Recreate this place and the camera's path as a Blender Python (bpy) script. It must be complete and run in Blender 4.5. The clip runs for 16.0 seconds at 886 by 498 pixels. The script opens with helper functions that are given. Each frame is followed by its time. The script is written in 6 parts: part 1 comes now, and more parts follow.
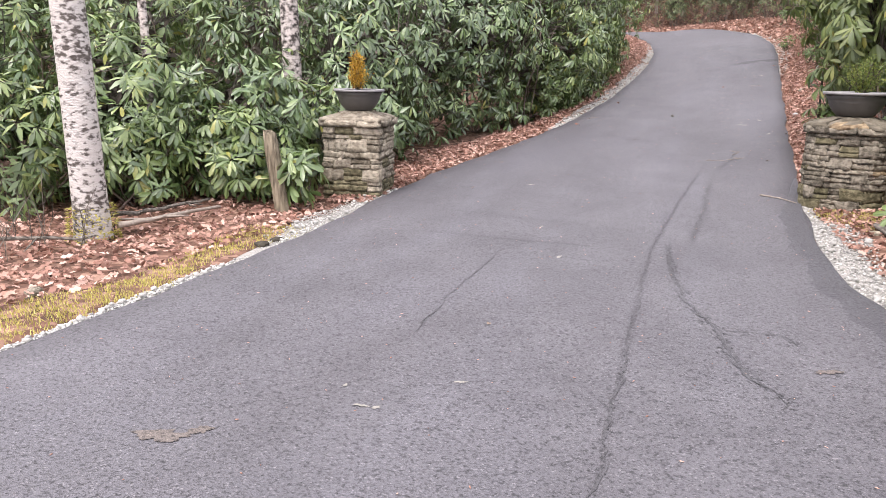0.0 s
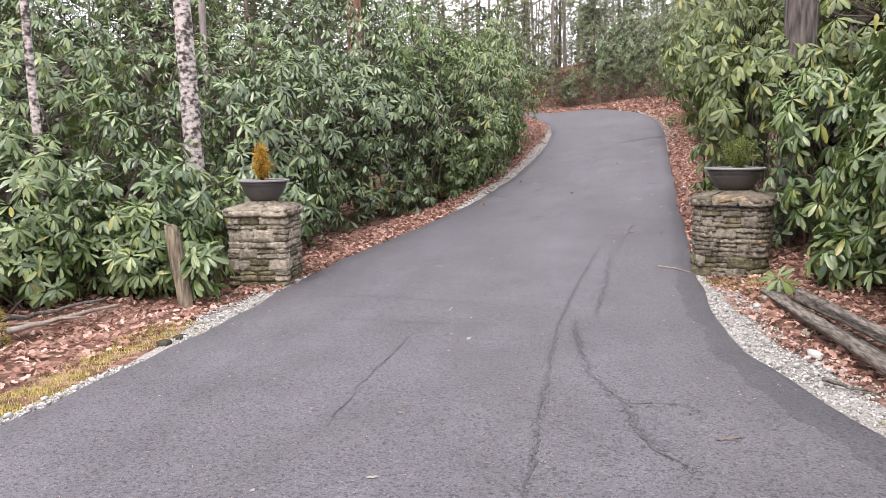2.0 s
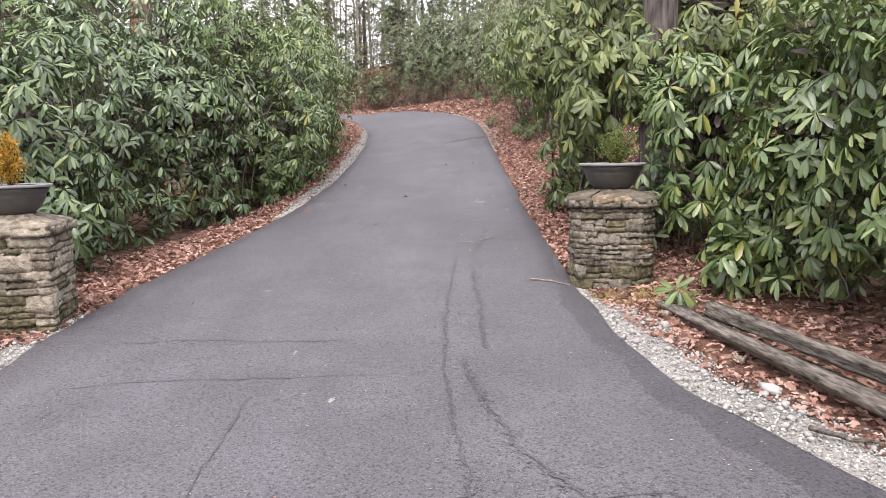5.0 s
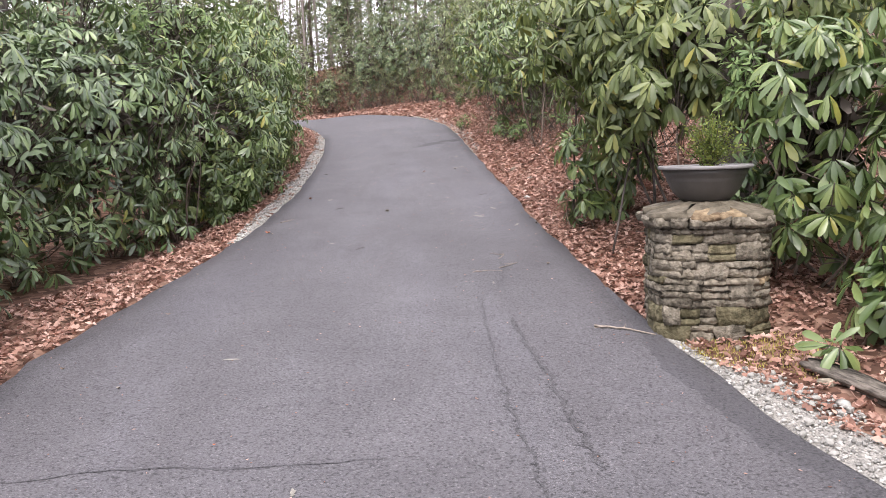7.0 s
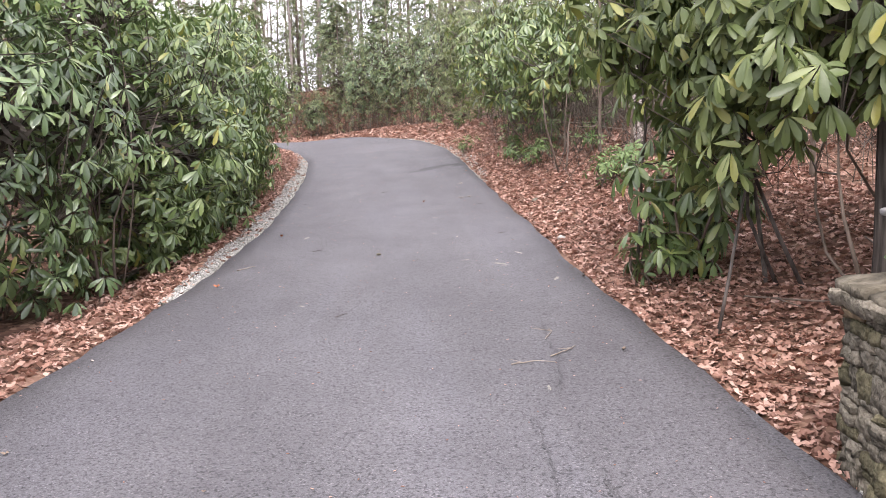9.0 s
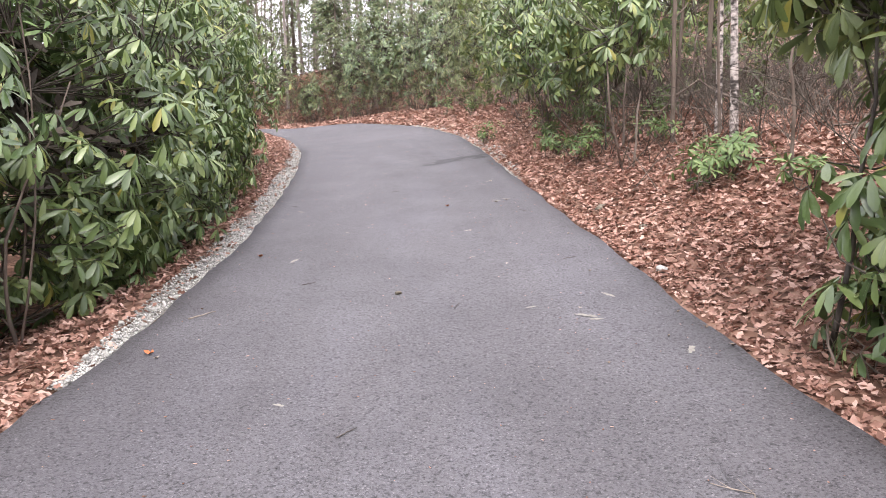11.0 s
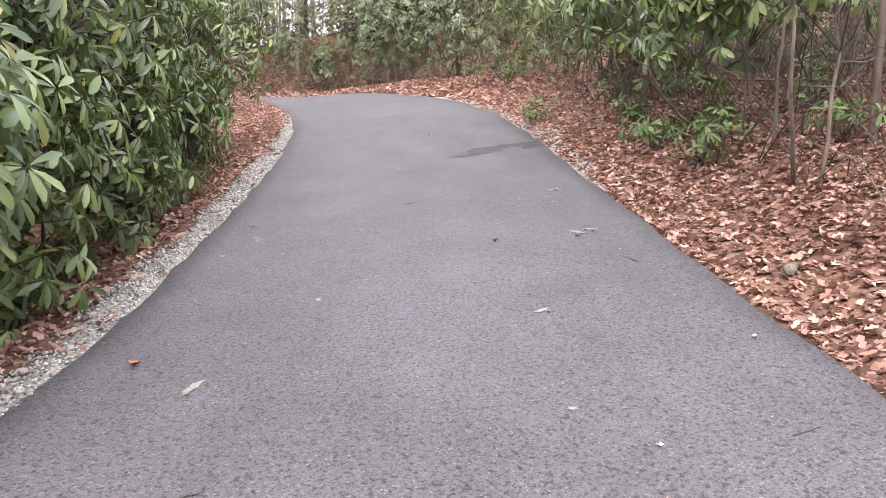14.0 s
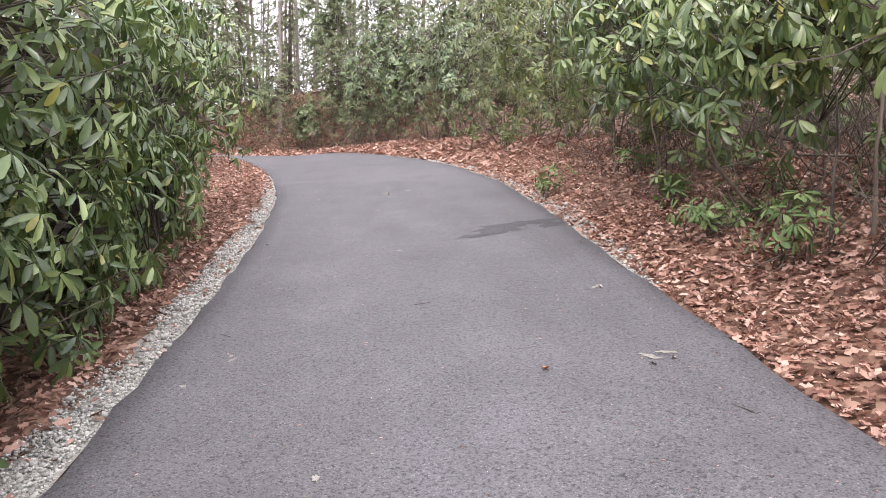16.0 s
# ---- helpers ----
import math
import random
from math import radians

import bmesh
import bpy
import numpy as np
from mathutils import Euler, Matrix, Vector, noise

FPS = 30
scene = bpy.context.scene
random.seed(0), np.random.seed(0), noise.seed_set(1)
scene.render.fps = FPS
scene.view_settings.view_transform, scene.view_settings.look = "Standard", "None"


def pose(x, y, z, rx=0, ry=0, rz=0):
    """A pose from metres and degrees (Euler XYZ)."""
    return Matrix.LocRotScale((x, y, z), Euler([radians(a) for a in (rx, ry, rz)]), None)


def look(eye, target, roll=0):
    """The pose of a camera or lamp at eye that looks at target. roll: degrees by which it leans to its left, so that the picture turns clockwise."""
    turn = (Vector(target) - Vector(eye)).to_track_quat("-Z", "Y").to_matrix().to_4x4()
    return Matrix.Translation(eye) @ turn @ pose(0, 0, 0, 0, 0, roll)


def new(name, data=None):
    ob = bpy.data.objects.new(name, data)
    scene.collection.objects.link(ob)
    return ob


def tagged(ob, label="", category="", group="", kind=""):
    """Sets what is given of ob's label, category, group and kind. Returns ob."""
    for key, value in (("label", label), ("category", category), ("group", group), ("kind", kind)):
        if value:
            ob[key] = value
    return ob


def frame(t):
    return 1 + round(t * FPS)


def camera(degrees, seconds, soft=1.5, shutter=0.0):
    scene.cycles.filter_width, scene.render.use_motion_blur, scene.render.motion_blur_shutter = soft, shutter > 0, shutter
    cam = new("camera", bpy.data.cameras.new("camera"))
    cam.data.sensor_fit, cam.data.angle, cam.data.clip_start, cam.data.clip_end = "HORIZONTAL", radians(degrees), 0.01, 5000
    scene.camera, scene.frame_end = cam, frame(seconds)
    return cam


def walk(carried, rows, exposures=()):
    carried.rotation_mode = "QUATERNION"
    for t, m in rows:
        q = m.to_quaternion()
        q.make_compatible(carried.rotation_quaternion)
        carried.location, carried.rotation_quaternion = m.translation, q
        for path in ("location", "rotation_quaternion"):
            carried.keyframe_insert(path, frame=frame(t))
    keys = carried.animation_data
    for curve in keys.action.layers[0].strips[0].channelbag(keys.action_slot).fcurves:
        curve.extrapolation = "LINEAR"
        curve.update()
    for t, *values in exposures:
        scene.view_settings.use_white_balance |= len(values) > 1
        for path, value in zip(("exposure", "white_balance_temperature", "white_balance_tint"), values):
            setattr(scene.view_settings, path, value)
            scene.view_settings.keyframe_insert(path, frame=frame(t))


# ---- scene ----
cam = camera(62.2, 16.0, 0.6)
METRES, EYE, TILT, LEAN, TURN = 13.7, 1.43, 5.6, -5.0, 23.4
ROWS = [
    (0.0, 0.0, 0.0, 0.0, -1.39, -19.59, 3.9),
    (0.5, 0.0022, 0.0004, 0.0023, -5.85, -16.39, 4.71),
    (1.0, 0.0033, -0.0002, 0.0029, -7.29, -15.17, 4.91),
    (1.5, 0.0036, -0.0007, 0.0032, -7.85, -14.62, 5.04),
    (2.0, 0.0042, -0.0014, 0.0039, -8.56, -13.98, 4.8),
    (2.5, 0.0046, -0.0009, 0.0034, -9.97, -13.69, 4.32),
    (3.0, 0.0099, 0.009, -0.0005, -13.36, -13.54, 3.44),
    (3.5, 0.0164, 0.0265, -0.0038, -16.88, -13.79, 2.72),
    (4.0, 0.0117, 0.0521, -0.009, -20.11, -14.2, 2.53),
    (6.5, 0.0122, 0.2319, -0.0272, -26.73, -14.93, 4.04),
    (7.0, 0.0219, 0.2702, -0.0318, -28.17, -14.49, 3.8),
    (7.5, 0.0418, 0.3081, -0.0373, -29.13, -13.66, 3.4),
    (8.0, 0.0585, 0.3489, -0.0418, -29.48, -12.61, 3.32),
    (8.5, 0.0746, 0.3876, -0.0462, -29.02, -12.17, 3.53),
    (9.0, 0.0909, 0.4331, -0.0514, -28.88, -12.59, 3.39),
    (9.5, 0.1058, 0.4785, -0.056, -29.16, -12.96, 3.1),
    (12.0, 0.1862, 0.6844, -0.0671, -29.09, -14.48, 2.87),
    (12.5, 0.2086, 0.7202, -0.0694, -29.99, -15.22, 2.62),
    (13.0, 0.23, 0.7566, -0.0723, -30.15, -15.57, 2.2),
    (13.5, 0.2501, 0.7938, -0.0753, -29.01, -15.79, 2.07),
    (14.0, 0.264, 0.8345, -0.0763, -27.37, -15.79, 1.98),
    (14.5, 0.2747, 0.8696, -0.0747, -26.38, -15.23, 1.77),
    (15.0, 0.2848, 0.8984, -0.0735, -26.74, -13.92, 1.71),
    (15.5, 0.2874, 0.917, -0.0721, -28.03, -12.54, 1.62),
    (16.0, 0.2875, 0.9269, -0.0718, -28.88, -11.53, 1.15),
]
walk(cam, [(t, pose(0, 0, EYE, TILT, LEAN, TURN) @ pose(METRES * x, METRES * y, METRES * z, 90 + pitch, roll, yaw)) for t, x, y, z, yaw, pitch, roll in ROWS], [(0, 1.35, 6430, 14), (1, 1.28, 6430, 14), (2.5, 1.15, 6430, 14), (4, 1.18, 6430, 14), (6.5, 1.2, 6430, 14), (8, 1.36, 6430, 14), (9.5, 1.43, 6430, 14), (12, 1.49, 6430, 14), (14.5, 1.52, 6430, 14), (16, 1.38, 6430, 14)])

# ---- world and light: an overcast winter day ----
SUN_ELEV, SUN_ROT = radians(56), radians(192)
world = bpy.data.worlds.new("overcast_sky")
scene.world = world
world.use_nodes = True
wn, wl = world.node_tree.nodes, world.node_tree.links
sky = wn.new("ShaderNodeTexSky")
sky.sky_type, sky.sun_disc = "NISHITA", False
sky.sun_elevation, sky.sun_rotation = SUN_ELEV, SUN_ROT
sky.air_density, sky.dust_density, sky.ozone_density = 1.0, 6.0, 1.0
cloud = wn.new("ShaderNodeMix")
cloud.data_type = "RGBA"
cloud.inputs[0].default_value = 0.82
cloud.inputs[7].default_value = (9.6, 9.5, 10.0, 1)
wl.new(sky.outputs[0], cloud.inputs[6])
wl.new(cloud.outputs[2], wn["Background"].inputs[0])
wn["Background"].inputs[1].default_value = 0.125
sun_data = bpy.data.lights.new("sun", "SUN")
sun_data.energy, sun_data.angle, sun_data.color = 1.25, radians(30), (1.0, 0.96, 0.9)
sun = new("sun", sun_data)
sun.matrix_world = look((0, 0, 30), (0 - 10 * math.sin(SUN_ROT), 0 - 10 * math.cos(SUN_ROT), 30 - 10 * math.tan(SUN_ELEV)))


# ---- materials ----
def material(name, c1, c2, scale=4.0, rough=0.8, bump=0.2, bscale=60.0, vary=None, c3=None, c4=None, stretch=(1, 1, 1), spec=0.3, translucent=0.0, detail=6, big=0.4, mixing=0.65):
    """Two colours mixed by noise at two scales; vary 'island' or 'object' mixes in c3 and c4 piece by piece."""
    m = bpy.data.materials.new(name)
    m.use_nodes = True
    n, l = m.node_tree.nodes, m.node_tree.links
    b = n["Principled BSDF"]
    b.inputs["Roughness"].default_value = rough
    b.inputs["Specular IOR Level"].default_value = spec
    co = n.new("ShaderNodeTexCoord")
    mp = n.new("ShaderNodeMapping")
    mp.inputs["Scale"].default_value = stretch
    l.new(co.outputs["Object"], mp.inputs[0])
    fine, wide = n.new("ShaderNodeTexNoise"), n.new("ShaderNodeTexNoise")
    fine.inputs["Scale"].default_value, fine.inputs["Detail"].default_value = scale, detail
    wide.inputs["Scale"].default_value, wide.inputs["Detail"].default_value = scale * 0.13, 3
    for t in (fine, wide):
        l.new(mp.outputs[0], t.inputs["Vector"])
    mixer = n.new("ShaderNodeMath")
    mixer.operation = "MULTIPLY_ADD"
    l.new(wide.outputs[0], mixer.inputs[0])
    mixer.inputs[1].default_value = big
    half = n.new("ShaderNodeMath")
    half.operation = "MULTIPLY"
    l.new(fine.outputs[0], half.inputs[0])
    half.inputs[1].default_value = 1 - big
    l.new(half.outputs[0], mixer.inputs[2])
    ramp = n.new("ShaderNodeValToRGB")
    ramp.color_ramp.elements[0].position, ramp.color_ramp.elements[1].position = 0.36, 0.64
    ramp.color_ramp.elements[0].color, ramp.color_ramp.elements[1].color = (*c1, 1), (*c2, 1)
    l.new(mixer.outputs[0], ramp.inputs[0])
    out = ramp.outputs[0]
    if vary:
        if vary == "island":
            rnd = n.new("ShaderNodeNewGeometry").outputs["Random Per Island"]
        else:
            rnd = n.new("ShaderNodeObjectInfo").outputs["Random"]
        r2 = n.new("ShaderNodeValToRGB")
        e = r2.color_ramp.elements
        e[0].color, e[1].color = (*c3, 1), (*c4, 1)
        mid = e.new(0.5)
        mid.color = (*[(p + q) / 2 for p, q in zip(c1, c2)], 1)
        l.new(rnd, r2.inputs[0])
        mx = n.new("ShaderNodeMix")
        mx.data_type = "RGBA"
        mx.inputs[0].default_value = mixing
        l.new(out, mx.inputs[6])
        l.new(r2.outputs[0], mx.inputs[7])
        out = mx.outputs[2]
    l.new(out, b.inputs["Base Color"])
    if bump:
        tex = n.new("ShaderNodeTexNoise")
        tex.inputs["Scale"].default_value, tex.inputs["Detail"].default_value = bscale, 4
        l.new(mp.outputs[0], tex.inputs["Vector"])
        bp = n.new("ShaderNodeBump")
        bp.inputs["Strength"].default_value, bp.inputs["Distance"].default_value = bump, 0.02
        l.new(tex.outputs[0], bp.inputs["Height"])
        l.new(bp.outputs[0], b.inputs["Normal"])
    if translucent:
        tr = n.new("ShaderNodeBsdfTranslucent")
        l.new(out, tr.inputs[0])
        ms = n.new("ShaderNodeMixShader")
        ms.inputs[0].default_value = translucent
        l.new(b.outputs[0], ms.inputs[1])
        l.new(tr.outputs[0], ms.inputs[2])
        l.new(ms.outputs[0], n["Material Output"].inputs[0])
    return m


def asphalt_material(name, dark, light, speck):
    """Fine aggregate: small stones of many greys, worn pale blotches, and a coarse relief."""
    m = material(name, dark, light, 1.4, 0.7, 0, spec=0.42, big=0.5)
    n, l = m.node_tree.nodes, m.node_tree.links
    b = n["Principled BSDF"]
    base = b.inputs["Base Color"].links[0].from_socket
    co = n.new("ShaderNodeTexCoord")
    vo = n.new("ShaderNodeTexVoronoi")
    vo.inputs["Scale"].default_value = 150
    l.new(co.outputs["Object"], vo.inputs["Vector"])
    sep = n.new("ShaderNodeSeparateColor")
    l.new(vo.outputs["Color"], sep.inputs[0])
    r = n.new("ShaderNodeValToRGB")
    e = r.color_ramp.elements
    e[0].position, e[0].color = 0.0, (0.5, 0.5, 0.5, 1)
    e[1].position, e[1].color = 0.93, (1.1, 1.1, 1.12, 1)
    k = e.new(1.0)
    k.color = (speck, speck, speck * 0.97, 1)
    q = e.new(0.3)
    q.color = (0.95, 0.95, 0.96, 1)
    l.new(sep.outputs[0], r.inputs[0])
    mx = n.new("ShaderNodeMix")
    mx.data_type, mx.blend_type = "RGBA", "MULTIPLY"
    mx.inputs[0].default_value = 1
    mx.clamp_result = False
    l.new(base, mx.inputs[6])
    l.new(r.outputs[0], mx.inputs[7])
    pit = n.new("ShaderNodeTexNoise")
    pit.inputs["Scale"].default_value, pit.inputs["Detail"].default_value = 55, 4
    l.new(co.outputs["Object"], pit.inputs["Vector"])
    pr = n.new("ShaderNodeValToRGB")
    pe = pr.color_ramp.elements
    pe[0].position, pe[0].color = 0.34, (0.42, 0.42, 0.42, 1)
    pe[1].position, pe[1].color = 0.47, (1.03, 1.03, 1.03, 1)
    l.new(pit.outputs[0], pr.inputs[0])
    m2 = n.new("ShaderNodeMix")
    m2.data_type, m2.blend_type = "RGBA", "MULTIPLY"
    m2.inputs[0].default_value = 1
    l.new(mx.outputs[2], m2.inputs[6])
    l.new(pr.outputs[0], m2.inputs[7])
    # broad worn streaks along the drive, bluish where scoured and brown where dusty
    mp = n.new("ShaderNodeMapping")
    mp.inputs["Scale"].default_value = (1.5, 0.32, 1)
    l.new(co.outputs["Object"], mp.inputs[0])
    worn = n.new("ShaderNodeTexNoise")
    worn.inputs["Scale"].default_value, worn.inputs["Detail"].default_value, worn.inputs["Distortion"].default_value = 1.1, 7, 0.7
    l.new(mp.outputs[0], worn.inputs["Vector"])
    wr = n.new("ShaderNodeValToRGB")
    we = wr.color_ramp.elements
    we[0].position, we[0].color = 0.3, (0.9, 0.885, 0.88, 1)
    we[1].position, we[1].color = 0.7, (1.07, 1.07, 1.085, 1)
    we.new(0.52).color = (1.0, 0.995, 0.99, 1)
    l.new(worn.outputs[0], wr.inputs[0])
    m3 = n.new("ShaderNodeMix")
    m3.data_type, m3.blend_type = "RGBA", "MULTIPLY"
    m3.inputs[0].default_value = 1
    l.new(m2.outputs[2], m3.inputs[6])
    l.new(wr.outputs[0], m3.inputs[7])
    l.new(m3.outputs[2], b.inputs["Base Color"])
    bp = n.new("ShaderNodeBump")
    bp.inputs["Strength"].default_value, bp.inputs["Distance"].default_value = 0.55, 0.006
    l.new(vo.outputs["Distance"], bp.inputs["Height"])
    l.new(bp.outputs[0], b.inputs["Normal"])
    return m


M_ASPHALT = asphalt_material("asphalt", (0.09, 0.085, 0.093), (0.125, 0.119, 0.129), 1.8)
M_SEAL = asphalt_material("asphalt_dark", (0.066, 0.063, 0.068), (0.092, 0.088, 0.094), 1.5)
def litter_soil(name):
    m = material(name, (0.05, 0.027, 0.019), (0.2, 0.11, 0.075), 10, 0.95, 0, big=0.5)
    n, l = m.node_tree.nodes, m.node_tree.links
    p = n["Principled BSDF"]
    base = p.inputs["Base Color"].links[0].from_socket
    co = n.new("ShaderNodeTexCoord")
    wob = n.new("ShaderNodeTexNoise")
    wob.inputs["Scale"].default_value = 18
    l.new(co.outputs["Object"], wob.inputs["Vector"])
    add = n.new("ShaderNodeVectorMath")
    add.operation = "MULTIPLY_ADD"
    add.inputs[1].default_value = (0.09, 0.09, 0.09)
    l.new(wob.outputs["Color"], add.inputs[0])
    l.new(co.outputs["Object"], add.inputs[2])
    vo = n.new("ShaderNodeTexVoronoi")
    vo.inputs["Scale"].default_value = 15
    l.new(add.outputs[0], vo.inputs["Vector"])
    sep = n.new("ShaderNodeSeparateColor")
    l.new(vo.outputs["Color"], sep.inputs[0])
    r = n.new("ShaderNodeValToRGB")
    e = r.color_ramp.elements
    e[0].color, e[1].color = (0.04, 0.02, 0.014, 1), (0.44, 0.28, 0.21, 1)
    mid = e.new(0.55)
    mid.color = (0.19, 0.1, 0.07, 1)
    l.new(sep.outputs[0], r.inputs[0])
    mx = n.new("ShaderNodeMix")
    mx.data_type = "RGBA"
    mx.inputs[0].default_value = 0.6
    l.new(base, mx.inputs[6])
    l.new(r.outputs[0], mx.inputs[7])
    l.new(mx.outputs[2], p.inputs["Base Color"])
    bp = n.new("ShaderNodeBump")
    bp.inputs["Strength"].default_value, bp.inputs["Distance"].default_value = 0.8, 0.04
    l.new(sep.outputs[1], bp.inputs["Height"])
    l.new(bp.outputs[0], p.inputs["Normal"])
    return m


M_PATCH = asphalt_material("asphalt_patch", (0.064, 0.061, 0.067), (0.088, 0.084, 0.092), 1.6)
M_DAMP = asphalt_material("damp_asphalt", (0.045, 0.043, 0.047), (0.066, 0.063, 0.069), 1.4)
M_SOIL = litter_soil("leaf_mould")
M_GRIT = asphalt_material("pale_grit", (0.2, 0.19, 0.17), (0.36, 0.34, 0.31), 1.7)
M_LITTER = material("dead_leaf", (0.25, 0.124, 0.089), (0.49, 0.29, 0.225), 30, 0.75, 0.25, 120, "island", (0.062, 0.026, 0.02), (0.74, 0.53, 0.45), translucent=0.12)
M_GRAVEL = material("white_gravel", (0.3, 0.292, 0.272), (0.51, 0.495, 0.465), 25, 0.85, 0.5, 90, "island", (0.12, 0.116, 0.11), (0.68, 0.665, 0.635))
# the darkest per-leaf tones stand in for deep shade within the foliage
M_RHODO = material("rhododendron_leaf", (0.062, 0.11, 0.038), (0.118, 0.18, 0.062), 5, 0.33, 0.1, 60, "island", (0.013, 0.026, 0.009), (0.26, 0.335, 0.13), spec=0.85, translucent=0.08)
# a yellower leaf, also lightened to brighten the dim stretch of hedge
M_RHODO_Y = material("rhododendron_leaf_yellow_lit", (0.08, 0.136, 0.042), (0.158, 0.225, 0.07), 5, 0.35, 0.1, 60, "island", (0.018, 0.036, 0.013), (0.32, 0.38, 0.135), spec=0.8, translucent=0.2)
# an olive leaf, lightened to make up for dim overhanging boughs
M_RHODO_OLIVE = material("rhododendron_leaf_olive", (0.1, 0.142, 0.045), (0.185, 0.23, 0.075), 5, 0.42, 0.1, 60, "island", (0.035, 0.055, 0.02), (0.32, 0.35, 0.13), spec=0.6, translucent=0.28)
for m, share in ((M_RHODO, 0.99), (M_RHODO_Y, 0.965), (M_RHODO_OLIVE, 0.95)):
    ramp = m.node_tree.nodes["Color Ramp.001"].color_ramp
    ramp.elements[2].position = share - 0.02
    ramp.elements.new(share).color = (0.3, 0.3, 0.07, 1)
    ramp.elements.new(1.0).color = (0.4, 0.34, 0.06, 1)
M_LAUREL = material("laurel_leaf", (0.09, 0.155, 0.05), (0.17, 0.25, 0.085), 6, 0.45, 0.1, 60, "island", (0.06, 0.105, 0.035), (0.27, 0.345, 0.13), spec=0.4, translucent=0.2)
# leaf and needle colours are paled to stand in for haze over the woods
M_PALE_LEAF = material("pale_woodland_leaf", (0.14, 0.175, 0.085), (0.25, 0.285, 0.15), 4, 0.6, 0.1, 60, "island", (0.08, 0.1, 0.05), (0.36, 0.38, 0.22), spec=0.3, translucent=0.35)
M_NEEDLE = material("hemlock_needle", (0.15, 0.185, 0.1), (0.25, 0.285, 0.16), 3, 0.6, 0, 60, "island", (0.1, 0.125, 0.07), (0.36, 0.38, 0.23), translucent=0.4)
M_BARK = material("grey_brown_bark", (0.1, 0.075, 0.06), (0.24, 0.19, 0.16), 14, 0.95, 1.0, 18, stretch=(1, 1, 0.22))
M_BARK_DK = material("dark_furrowed_bark", (0.04, 0.034, 0.031), (0.165, 0.142, 0.128), 22, 0.95, 1.0, 22, stretch=(1, 1, 0.16), big=0.25)
M_BARK_PALE = material("pale_forest_bark", (0.19, 0.155, 0.145), (0.37, 0.32, 0.305), 8, 0.95, 0.6, 18, stretch=(1, 1, 0.25))
M_BARK_RED = material("reddish_pine_bark", (0.17, 0.085, 0.06), (0.3, 0.17, 0.12), 14, 0.95, 1.0, 14, stretch=(1, 1, 0.3))
M_BIRCH = material("white_birch_bark", (0.085, 0.073, 0.065), (0.47, 0.44, 0.415), 16, 0.85, 0.8, 30, stretch=(1, 1, 1.9), big=0.35, detail=10)
M_BIRCH.node_tree.nodes["Color Ramp"].color_ramp.elements[0].position = 0.42
M_BIRCH.node_tree.nodes["Color Ramp"].color_ramp.elements[1].position = 0.505
M_BIRCH_OLD = material("mottled_birch_bark", (0.055, 0.046, 0.042), (0.52, 0.46, 0.43), 14, 0.9, 0.9, 30, stretch=(1, 1, 1.4), big=0.3, detail=10)
M_BIRCH_OLD.node_tree.nodes["Color Ramp"].color_ramp.elements[0].position = 0.43
M_BIRCH_OLD.node_tree.nodes["Color Ramp"].color_ramp.elements[1].position = 0.56
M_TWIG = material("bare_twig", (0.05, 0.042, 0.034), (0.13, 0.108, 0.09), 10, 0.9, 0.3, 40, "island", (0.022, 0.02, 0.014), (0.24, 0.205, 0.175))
M_MOSS = material("yellow_moss", (0.4, 0.345, 0.085), (0.58, 0.51, 0.15), 30, 0.95, 0.5, 120, "island", (0.24, 0.24, 0.06), (0.66, 0.6, 0.27), translucent=0.3)
M_STONE = material("field_stone", (0.075, 0.06, 0.042), (0.43, 0.38, 0.3), 24, 0.9, 1.0, 55, "object", (0.1, 0.083, 0.06), (0.46, 0.4, 0.31), mixing=0.45, big=0.35, detail=11)
M_STONE_MOSSY = material("mossy_field_stone", (0.045, 0.04, 0.02), (0.245, 0.215, 0.135), 24, 0.95, 1.0, 55, "object", (0.06, 0.053, 0.03), (0.21, 0.185, 0.115), mixing=0.36, big=0.35, detail=11)
M_STONE_RUST = material("rusty_field_stone", (0.12, 0.082, 0.05), (0.36, 0.275, 0.175), 17, 0.9, 0.9, 42, big=0.3, detail=9)
M_STONE_GREY = material("grey_green_field_stone", (0.04, 0.034, 0.024), (0.32, 0.282, 0.225), 26, 0.92, 1.0, 60, "object", (0.06, 0.051, 0.037), (0.3, 0.258, 0.195), mixing=0.4, big=0.35, detail=12)
M_CAP = material("tan_cap_stone", (0.1, 0.08, 0.056), (0.38, 0.335, 0.27), 16, 0.92, 0.7, 40, "object", (0.13, 0.105, 0.072), (0.38, 0.325, 0.25), mixing=0.45, big=0.35, detail=9)
M_CAP_GREY = material("grey_cap_stone", (0.05, 0.042, 0.028), (0.22, 0.19, 0.146), 16, 0.92, 0.7, 40, "object", (0.065, 0.054, 0.038), (0.23, 0.198, 0.152), mixing=0.45, big=0.35, detail=9)
# stones take their grain from the world at true size, however each one is cut
for m in (M_STONE, M_STONE_MOSSY, M_STONE_RUST, M_STONE_GREY, M_CAP, M_CAP_GREY):
    nt = m.node_tree
    nt.links.new(nt.nodes.new("ShaderNodeNewGeometry").outputs["Position"], nt.nodes["Mapping"].inputs[0])
    nt.nodes["Bump"].inputs["Distance"].default_value = 0.02
    nt.nodes["Color Ramp"].color_ramp.elements[0].position, nt.nodes["Color Ramp"].color_ramp.elements[1].position = 0.42, 0.6
M_MORTAR = material("dark_mortar", (0.035, 0.03, 0.024), (0.075, 0.066, 0.05), 20, 0.95, 0.6, 60)
